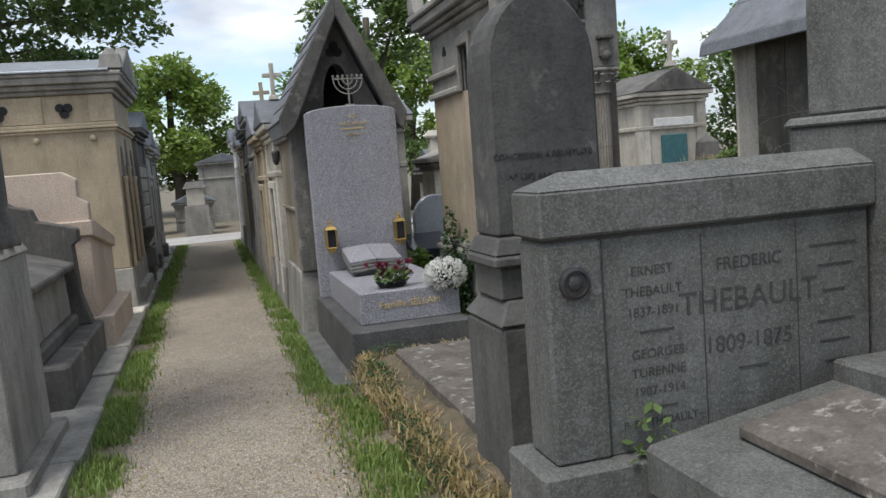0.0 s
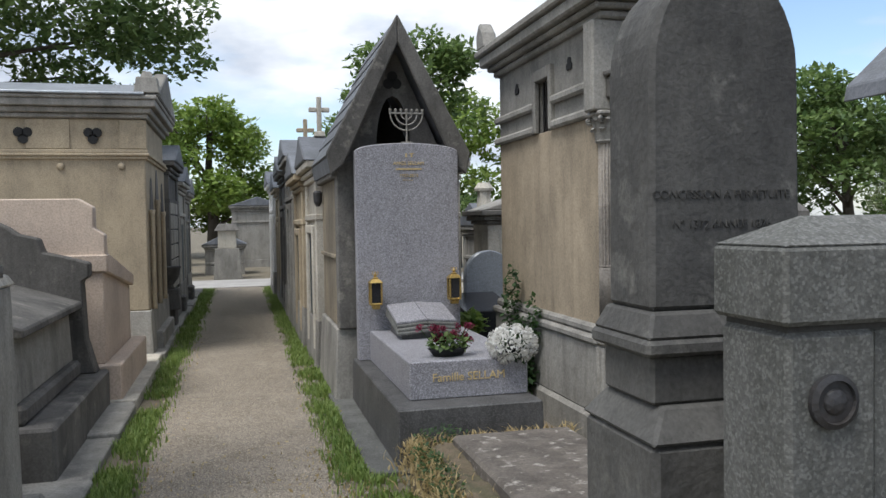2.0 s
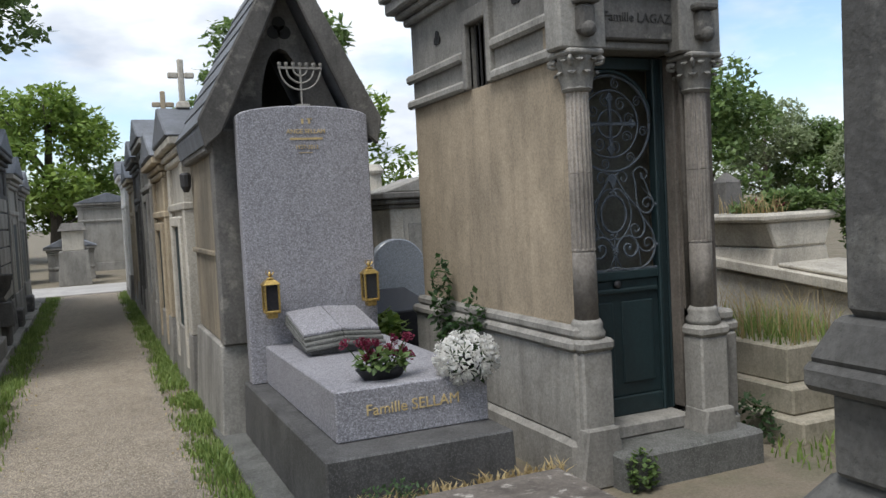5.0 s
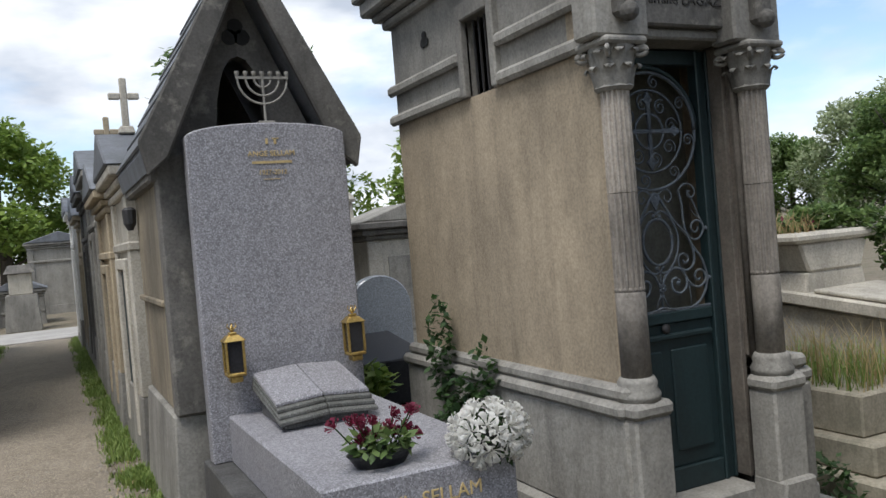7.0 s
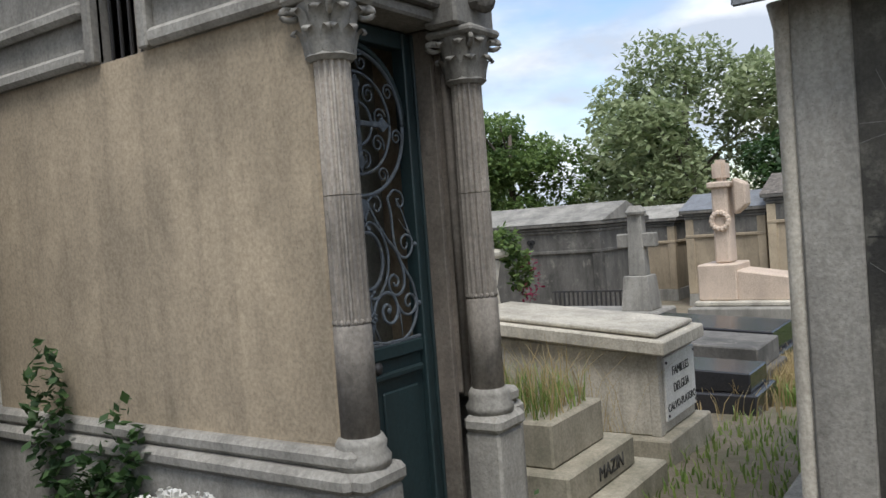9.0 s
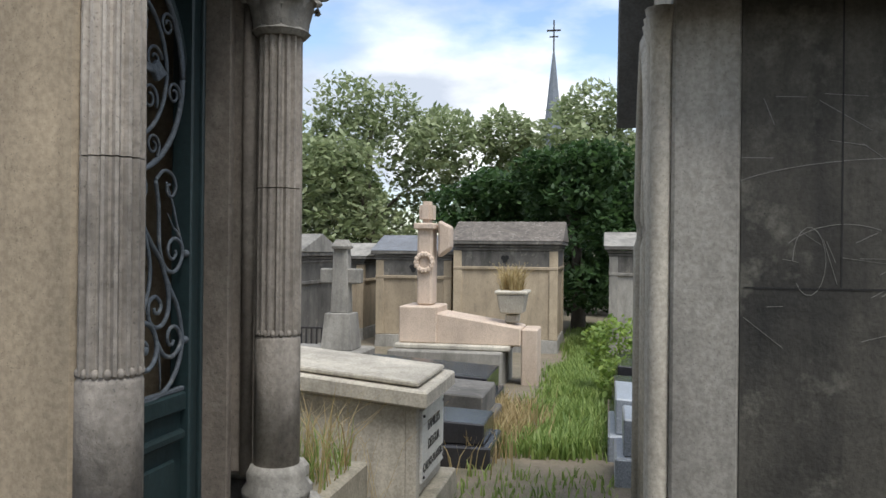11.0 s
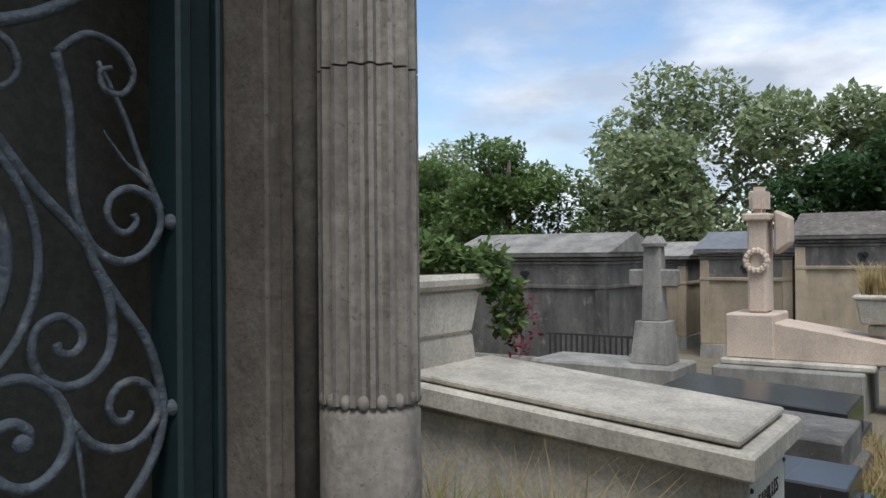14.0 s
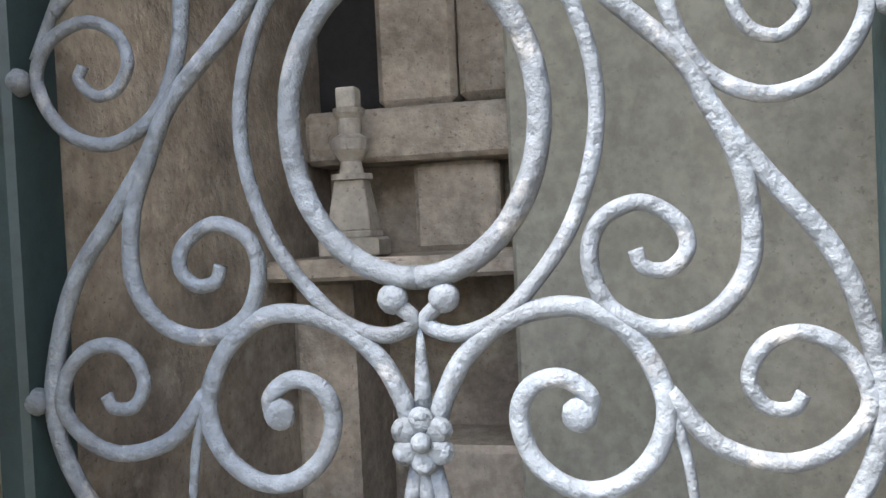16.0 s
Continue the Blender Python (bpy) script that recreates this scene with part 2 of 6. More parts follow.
def box(x0, x1, y0, y1, z0, z1, b=0.012, seg=1, m=None):
    bm = bmesh.new()
    bmesh.ops.create_cube(bm, size=1)
    for v in bm.verts:
        v.co = Vector((x0 + (v.co.x + 0.5) * (x1 - x0), y0 + (v.co.y + 0.5) * (y1 - y0), z0 + (v.co.z + 0.5) * (z1 - z0)))
    bev(bm, b, seg)
    if m:
        bm.transform(m)
    return bm


def prism(pts, axis, a, b, w=0.012):
    """A polygon pts in the plane across axis (x: (y, z), y: (x, z), z: (x, y)), from a to b."""
    bm = bmesh.new()

    def at(p, q, s):
        return {"x": (s, p, q), "y": (p, s, q), "z": (p, q, s)}[axis]
    lo = [bm.verts.new(at(p, q, a)) for p, q in pts]
    hi = [bm.verts.new(at(p, q, b)) for p, q in pts]
    bm.faces.new(lo)
    bm.faces.new(hi[::-1])
    k = len(pts)
    for i in range(k):
        bm.faces.new((lo[i], hi[i], hi[(i + 1) % k], lo[(i + 1) % k]))
    bmesh.ops.recalc_face_normals(bm, faces=bm.faces)
    return bev(bm, w)


def frustum(x0, x1, y0, y1, z0, z1, d, b=0.01):
    """A block whose top is drawn in by d on all sides."""
    bm = box(x0, x1, y0, y1, z0, z1, 0)
    zm = (z0 + z1) / 2
    for v in bm.verts:
        if v.co.z > zm:
            v.co.x += d if v.co.x < (x0 + x1) / 2 else -d
            v.co.y += d if v.co.y < (y0 + y1) / 2 else -d
    return bev(bm, b)


def lathe(prof, cx, cy, seg=20, flute=0, deep=0.0):
    """Turned shape; prof rows (radius, z), closed at both ends."""
    bm = bmesh.new()
    rings = []
    for r, z in prof:
        ring = []
        for i in range(seg):
            a = 2 * math.pi * i / seg
            k = r - (deep if flute and i % 4 in (1, 2) else 0)
            ring.append(bm.verts.new((cx + k * math.cos(a), cy + k * math.sin(a), z)))
        rings.append(ring)
    for p, q in zip(rings, rings[1:]):
        for i in range(seg):
            bm.faces.new((p[i], p[(i + 1) % seg], q[(i + 1) % seg], q[i]))
    bm.faces.new(rings[0][::-1])
    bm.faces.new(rings[-1])
    bmesh.ops.recalc_face_normals(bm, faces=bm.faces)
    return bm


def tube(pts, r, seg=8, taper=1.0):
    bm = bmesh.new()
    pts = [Vector(p) for p in pts]
    rings = []
    for i, p in enumerate(pts):
        d = (pts[min(i + 1, len(pts) - 1)] - pts[max(i - 1, 0)]).normalized()
        u = d.cross(Vector((0, 0, 1)))
        if u.length < 0.1:
            u = d.cross(Vector((0, 1, 0)))
        u.normalize()
        v = d.cross(u)
        k = r * (1 + (taper - 1) * i / max(1, len(pts) - 1))
        rings.append([bm.verts.new(p + k * (math.cos(2 * math.pi * j / seg) * u + math.sin(2 * math.pi * j / seg) * v)) for j in range(seg)])
    for p, q in zip(rings, rings[1:]):
        for j in range(seg):
            bm.faces.new((p[j], p[(j + 1) % seg], q[(j + 1) % seg], q[j]))
    bm.faces.new(rings[0][::-1])
    bm.faces.new(rings[-1])
    bmesh.ops.recalc_face_normals(bm, faces=bm.faces)
    return bm


def ball(c, r, sub=2, sx=1, sy=1, sz=1):
    bm = bmesh.new()
    bmesh.ops.create_icosphere(bm, subdivisions=sub, radius=r)
    bm.transform(Matrix.Translation(c) @ Matrix.Diagonal((sx, sy, sz, 1)))
    return bm


def words(text, size, m, material, parent, depth=0.004, align="CENTER", name="inscription"):
    cu = bpy.data.curves.new(name, "FONT")
    cu.body, cu.size, cu.extrude, cu.align_x = text, size, depth, align
    ob = new(name, cu)
    dg = bpy.context.evaluated_depsgraph_get()
    me = bpy.data.meshes.new_from_object(ob.evaluated_get(dg))
    bpy.data.objects.remove(ob)
    me.transform(m)
    me.materials.append(material)
    out = new(name, me)
    out.parent = parent
    return out


def bars(bm, x0, x1, z, y, h=0.012):
    """Worn, unreadable line of writing on a face that looks to -y."""
    return join(bm, box(x0, x1, y - 0.003, y + 0.01, z, z + h, 0))


def leaves(rng, centres, count, size, flat=0.3):
    """Many small leaf blades spread in ellipsoids (cx, cy, cz, rx, ry, rz)."""
    vs, fs = [], []
    vol = [c[3] * c[4] * c[5] for c in centres]
    tot = sum(vol)
    for c, v in zip(centres, vol):
        for _ in range(max(4, int(count * v / tot))):
            d = Vector((rng.gauss(0, 1), rng.gauss(0, 1), rng.gauss(0, 1))).normalized() * rng.uniform(0.35, 1.0) ** 0.5
            p = Vector((c[0] + d.x * c[3], c[1] + d.y * c[4], c[2] + d.z * c[5]))
            s = size * rng.uniform(0.6, 1.3)
            a = Vector((rng.gauss(0, 1), rng.gauss(0, 1), rng.gauss(0, 0.7))).normalized()
            w = a.cross(Vector((rng.gauss(0, flat), rng.gauss(0, flat), 1))).normalized()
            i = len(vs)
            vs += [p, p + a * s * 0.5 + w * s * 0.3, p + a * s, p + a * s * 0.5 - w * s * 0.3]
            fs.append((i, i + 1, i + 2, i + 3))
    me = bpy.data.meshes.new("leaves")
    me.from_pydata([tuple(v) for v in vs], [], fs)
    return me


def meshpart(name, me, material, parent=None, label=""):
    me.materials.append(material)
    ob = new(name, me)
    if parent:
        ob.parent = parent
    if label:
        ob["label"] = label
    return ob


def blades(rng, spots, h, w=0.006, lean=0.5):
    """Grass: spots are (x, y, z); each a bent narrow blade of two quads."""
    vs, fs = [], []
    for x, y, z in spots:
        a = rng.uniform(0, 6.283)
        k = h * rng.uniform(0.4, 1.2)
        le = lean * rng.uniform(0.1, 1.0) * k
        dx, dy = math.cos(a), math.sin(a)
        ww = w * rng.uniform(0.6, 1.3)
        i = len(vs)
        for f, s in ((0, 1.0), (0.55, 0.8), (1, 0.1)):
            px, py, pz = x + dx * le * f * f, y + dy * le * f * f, z + k * (f - 0.15 * f * f)
            vs += [(px - dy * ww * s, py + dx * ww * s, pz), (px + dy * ww * s, py - dx * ww * s, pz)]
        fs += [(i, i + 1, i + 3, i + 2), (i + 2, i + 3, i + 5, i + 4)]
    me = bpy.data.meshes.new("blades")
    me.from_pydata(vs, [], fs)
    return me


def gz(x):
    """Height of the ground: level by the lane, falling away gently to the east."""
    return -0.055 * min(max(x - 6.0, 0.0), 14.0)


# ---- ground ----
def ground():
    bm = bmesh.new()
    xs = [-900, -200, -60, -20, -6, 0, 2, 4, 6, 8, 10, 12, 14, 16, 18, 20, 24, 60, 200, 900]
    ys = [-900, -200, -60, -20, -6, 0, 3, 6, 10, 16, 22, 60, 200, 900]
    g = [[bm.verts.new((x, y, gz(x))) for y in ys] for x in xs]
    for i in range(len(xs) - 1):
        for j in range(len(ys) - 1):
            bm.faces.new((g[i][j], g[i + 1][j], g[i + 1][j + 1], g[i][j + 1]))
    return bm


solo("ground", ground(), EARTH, "bare brown earth with moss between the graves", "ground", kind="structure")


def strip(xl, xr, y0, y1, z, step=0.25, wob=0.07, seed=1):
    """A lane with ragged edges: a thin sheet a little above the ground."""
    rng = random.Random(seed)
    bm = bmesh.new()
    prev = None
    y = y0
    while y <= y1 + 1e-6:
        a, b = xl + rng.uniform(-wob, wob), xr + rng.uniform(-wob, wob)
        row = [bm.verts.new((a + (b - a) * k / 6, y, z + (0 if k in (0, 6) else 0.012))) for k in range(7)]
        if prev:
            for k in range(6):
                bm.faces.new((prev[k], prev[k + 1], row[k + 1], row[k]))
        prev = row
        y += step
    return bm


solo("path", strip(0.42, 1.72, -8, 20.4, 0.006), GRAVEL, "pale beige gravel path worn between grass verges", "path", kind="structure", smooth=True)
solo("road", box(-14, 18, 20.4, 23.4, -0.05, 0.03, 0.01), COBBLE, "pale stone cross lane beyond the path", "road", kind="structure")

R = random.Random(7)


def pebbles():
    vs, fs = [], []
    for _ in range(9000):
        y = -1.5 + 12 * R.random() ** 1.5
        x = R.uniform(0.42, 1.75) if R.random() < 0.8 else R.uniform(1.6, 2.1)
        s = R.uniform(0.003, 0.009) if R.random() < 0.9 else R.uniform(0.009, 0.02)
        i = len(vs)
        a = R.uniform(0, 6.28)
        for k in range(5):
            vs.append((x + s * math.cos(a + k * 1.257) * R.uniform(0.7, 1.2), y + s * math.sin(a + k * 1.257), 0.012))
        vs.append((x, y, 0.018 + s * 0.6))
        fs += [(i + k, i + (k + 1) % 5, i + 5) for k in range(5)]
    me = bpy.data.meshes.new("pebbles")
    me.from_pydata(vs, [], fs)
    return me


tagged(meshpart("pebbles", pebbles(), PEBBLE), "small grey and beige stones strewn on the path", "pebbles", kind="stuff")


def verge(n, f, h, name, label, mat=GRASS, lean=0.6, w=0.006):
    sp = []
    while len(sp) < n:
        q = f()
        if q:
            sp.append(q)
    tagged(meshpart(name, blades(R, sp, h, w, lean), mat), label, "grass", kind="stuff")


def clumpy(x, y, s):
    return noise.noise((x * s, y * s, 3.1)) > R.uniform(-0.4, 0.42)


def right_side():
    y = -2 + 22 * R.random() ** 1.6
    x = R.gauss(1.86, 0.1)
    if y < 3.2:
        x = R.gauss(1.98, 0.12)
    return (x, y, 0.0) if 1.62 < x < 2.22 and clumpy(x, y, 2.2) and not (3.25 < y < 5.8 and x > 1.9) else None


def left_side():
    y = -2 + 22 * R.random() ** 1.6
    x = R.gauss(0.3, 0.08)
    return (x, y, 0.0) if 0.14 < x < 0.55 and clumpy(x, y, 2.2) else None


verge(21000, right_side, 0.085, "grass_verge", "green grass verge with weeds beside the path")
verge(16000, left_side, 0.085, "grass_verge", "green grass verge beside the kerb stones")
verge(2500, lambda: (R.uniform(0.45, 2.6), -1 + 5 * R.random(), 0.0) if R.random() < 0.5 else (R.gauss(1.75, 0.15), R.uniform(-1, 4), 0.0), 0.04, "dry_grass", "sparse dry yellow grass on the path edge", DRY)
verge(16000, lambda: (lambda x, y: (x, y, gz(x)) if clumpy(x, y, 1.0) else None)(R.uniform(9.0, 28), R.gauss(2.9, 0.26)), 0.2, "tall_grass", "tall green grass in the lane between tombs", w=0.012)
verge(2500, lambda: (lambda x, y: (x, y, gz(x)))(R.gauss(10.2, 0.7), R.gauss(3.6, 0.22)), 0.3, "dry_grass", "dry straw-coloured tuft among the graves", DRY, w=0.008)
verge(900, lambda: (lambda x, y: (x, y, gz(x)))(R.uniform(4.8, 8.5), R.uniform(2.4, 3.5)), 0.1, "grass_patch", "short grass in front of the tombs", w=0.008)


tagged(meshpart("fallen_leaves", leaves(R, [(1.1, 1.5, 0.02, 0.75, 3.5, 0.006), (0.5, 6, 0.02, 0.2, 5, 0.006), (1.75, 5, 0.02, 0.2, 4, 0.006), (1.9, 2.2, 0.02, 0.25, 1.2, 0.006)], 900, 0.03), DRY), "small dry yellow leaves scattered on the path", "fallen leaves", kind="stuff")

# ---- paving along the left verge ----
y = -1.0
slab = None
kerb = thing("kerb_slabs", "row of grey stone slabs edging the path", "kerb", kind="structure")
while y < 19.5:
    ln = R.uniform(0.75, 1.3)
    part("slab", box(-0.3 + R.uniform(-0.02, 0.02), 0.15 + R.uniform(-0.02, 0.03), y, y + ln - 0.015, -0.1, 0.075 + R.uniform(-0.015, 0.02), 0.012), GREYST if not 5.9 < y < 7.7 else PALE, kerb)
    y += ln


# ---- tomb of the grey stele with book ----
def grey_tomb():
    t = thing("granite_tomb", "grey speckled granite tomb with upright stele and gilt lettering", "tomb")
    part("footing", box(1.9, 3.32, 3.28, 5.9, -0.05, 0.035, 0.008), WORN, t, "flat stone footing slab")
    part("base", frustum(2.09, 3.13, 3.32, 5.55, 0.035, 0.42, 0.012), BASEG, t, "darkened granite base course")
    part("body", box(2.232, 3.1, 3.585, 5.35, 0.42, 0.69, 0.008), GRANITE, t)
    pts = [(2.13, 0.42), (3.085, 0.42), (3.085, 2.31)]
    pts += [(2.6075 + 0.4775 * math.cos(a), 2.31 + 0.075 * math.sin(a)) for a in [math.pi * k / 14 for k in range(1, 14)]] + [(2.13, 2.31)]
    part("stele", prism(pts, "y", 5.36, 5.48, 0.008), GRANITE, t)
    words("Famille SELLAM", 0.083, pose(2.66, 3.581, 0.545, 90), GILT, t, 0.002)
    words("ANGE SELLAM", 0.045, pose(2.62, 5.357, 2.185, 90), GILT, t, 0.002)
    words("1927-2012", 0.04, pose(2.62, 5.357, 2.075, 90), GILT, t, 0.002)
    bm = box(2.59, 2.605, 5.356, 5.365, 2.255, 2.29, 0)
    for a, b, c, d in ((2.5, 2.74, 2.14, 2.155), (2.64, 2.655, 2.255, 2.29), (2.56, 2.66, 2.045, 2.049), (2.63, 2.67, 2.285, 2.292)):
        bm = join(bm, box(a, b, 5.356, 5.365, c, d, 0))
    part("worn_letters", bm, GILT, t, "worn gilt lettering")
    return t


grey_tomb()


def stone_book():
    t = thing("stone_book", "open granite book lying on the tomb", "book")
    part("rest", box(2.4, 2.86, 4.72, 5.22, 0.69, 0.745, 0.006), BASEG, t, "dark wedge under the book")
    for s in (0, 1):
        x0, x1 = (2.37, 2.625) if s == 0 else (2.63, 2.885)
        for k in range(4):
            q = box(x0 - 0.004 * (3 - k) * (s == 0), x1 + 0.004 * (3 - k) * s, 4.66 + 0.03 * k, 5.25, 0.0 + 0.022 * k, 0.0205 + 0.022 * k, 0.004)
            for v in q.verts:
                edge = abs(v.co.x - 2.6275) / 0.258
                v.co.z += 0.745 + (v.co.y - 4.66) * 0.2 - 0.02 * edge * edge
            part("page_block", q, WORN if k < 3 else GRANITE, t)


stone_book()


def lantern(x, z):
    t = thing("grave_lantern", "small gilt brass lantern with glass, fixed to the stele", "lantern", "lanterns on the stele")
    y = 5.25
    part("base", join(box(-0.055, 0.055, -0.05, 0.05, 0, 0.02, 0.006), box(-0.035, 0.035, -0.035, 0.035, -0.035, 0, 0.006)), BRASS, t)
    bm = bmesh.new()
    for sx in (-1, 1):
        for sy in (-1, 1):
            bm = join(bm, box(sx * 0.048 - 0.007, sx * 0.048 + 0.007, sy * 0.043 - 0.007, sy * 0.043 + 0.007, 0.02, 0.2, 0.002))
    part("frame", bm, BRASS, t)
    part("pane", box(-0.042, 0.042, -0.038, 0.038, 0.022, 0.198, 0), BLACKG, t, "smoked glass panes")
    part("roof", join(frustum(-0.065, 0.065, -0.06, 0.06, 0.2, 0.235, 0.035, 0.004), box(-0.022, 0.022, -0.022, 0.022, 0.235, 0.25, 0.004)), BRASS, t)
    part("finial", join(ball((0, 0, 0.265), 0.014), *[tube([(0, 0, 0.25), (0.028 * math.cos(a), 0.02 * math.sin(a), 0.285), (0.02 * math.cos(a), 0.015 * math.sin(a), 0.3)], 0.004, 5) for a in (0, 1.57, 3.14, 4.71)]), BRASS, t)
    part("bracket", box(-0.015, 0.015, 0.045, 0.115, 0.03, 0.055, 0.003), BRASS, t)
    t.matrix_basis = pose(x, y, z)
    return t


ln1 = lantern(2.275, 0.93)
copy_thing(ln1, pose(3.0, 5.25, 0.95))


def rose(rng, c, r, up):
    """A bloom of overlapping curled petals."""
    bm = bmesh.new()
    up = Vector(up).normalized()
    u = up.orthogonal().normalized()
    v = up.cross(u)
    for ring, (n, rr, h, tip) in enumerate(((3, 0.22, 0.75, 0.9), (4, 0.42, 0.62, 0.85), (5, 0.68, 0.42, 0.65), (6, 0.95, 0.12, 0.3))):
        for k in range(n):
            a = 6.283 * k / n + ring * 0.7 + rng.uniform(-0.15, 0.15)
            w = 3.6 / n
            row = []
            for f, rad, hh in ((0, 0.15, -0.25), (0.5, rr * 0.8, (h + tip) * 0.3), (1, rr, tip), (1.15, rr * 1.14, tip - 0.06)):
                for s in (-0.5, 0, 0.5):
                    ang = a + s * w * (0.5 + 0.5 * min(f, 1))
                    q = rad * (1 - 0.08 * abs(s))
                    row.append(bm.verts.new(Vector(c) + r * (u * q * math.cos(ang) + v * q * math.sin(ang) + up * (hh - 0.12 * abs(s)))))
            for i in range(3):
                for j in range(2):
                    b = i * 3 + j
                    bm.faces.new((row[b], row[b + 1], row[b + 4], row[b + 3]))
    return bm


def white_roses():
    rng = random.Random(3)
    t = thing("rose_bouquet", "round bunch of white artificial roses on the tomb", "flowers")
    c = Vector((3.0, 3.62, 0.77))
    for k in range(34):
        z = 1 - 1.75 * (k + 0.5) / 34
        a = k * 2.4
        q = math.sqrt(max(0, 1 - z * z))
        d = Vector((q * math.cos(a), q * math.sin(a), z))
        if d.y > 0.75:
            continue
        part("rose", rose(rng, c + Vector((d.x * 0.155, d.y * 0.13, d.z * 0.115)), 0.045 + 0.012 * rng.random(), d), ROSEW, t, smooth=True)
    meshpart("foliage", leaves(rng, [(3.0, 3.63, 0.75, 0.15, 0.12, 0.1)], 140, 0.06), LEAFDARK, t)
    part("holder", lathe([(0.05, 0.69), (0.08, 0.74), (0.06, 0.78)], 3.0, 3.68, 12), BLACKPL, t)


white_roses()


def red_pot():
    rng = random.Random(5)
    t = thing("flower_trough", "black oval trough of dark red artificial roses", "flower pot")
    bm = lathe([(0.085, 0.69), (0.115, 0.74), (0.122, 0.75), (0.105, 0.748), (0.09, 0.735)], 0, 0, 20)
    bm.transform(Matrix.Translation((2.56, 3.78, 0)) @ Matrix.Diagonal((1.25, 0.7, 1, 1)))
    part("trough", bm, BLACKPL, t, smooth=True)
    for k in range(17):
        x = 2.56 + rng.gauss(0, 0.1)
        yy = 3.77 + rng.gauss(0, 0.05)
        z = 0.84 + rng.uniform(-0.05, 0.09)
        part("rose", rose(rng, (x, yy, z), 0.037, (rng.gauss(0, 0.5), -0.5 + rng.gauss(0, 0.4), 0.8)), ROSER, t, smooth=True)
        part("stem", tube([(2.56 + (x - 2.56) * 0.4, 3.78, 0.745), (x, yy, z)], 0.003, 5), LEAFDARK, t)
    meshpart("foliage", leaves(rng, [(2.56, 3.76, 0.79, 0.16, 0.1, 0.055)], 170, 0.055), LEAF, t)


red_pot()


# ---- chapel builder used along the lane ----
def cross(t, x, yy, z, s, mat, face="y", name="cross"):
    a, b = 0.07 * s, 0.3 * s
    if face == "y":
        bm = join(box(x - a, x + a, yy - a * 0.7, yy + a * 0.7, z, z + s, 0.01), box(x - b, x - a, yy - a * 0.7, yy + a * 0.7, z + 0.55 * s, z + 0.55 * s + 2 * a, 0.01), box(x + a, x + b, yy - a * 0.7, yy + a * 0.7, z + 0.55 * s, z + 0.55 * s + 2 * a, 0.01))
    else:
        bm = join(box(x - a * 0.7, x + a * 0.7, yy - a, yy + a, z, z + s, 0.01), box(x - a * 0.7, x + a * 0.7, yy - b, yy - a, z + 0.55 * s, z + 0.55 * s + 2 * a, 0.01), box(x - a * 0.7, x + a * 0.7, yy + a, yy + b, z + 0.55 * s, z + 0.55 * s + 2 * a, 0.01))
    part("cross_base", frustum(x - 2.4 * a, x + 2.4 * a, yy - 2.4 * a, yy + 2.4 * a, z - 0.16 * s, z, 0.04 * s), mat, t)
    part(name, bm, mat, t)


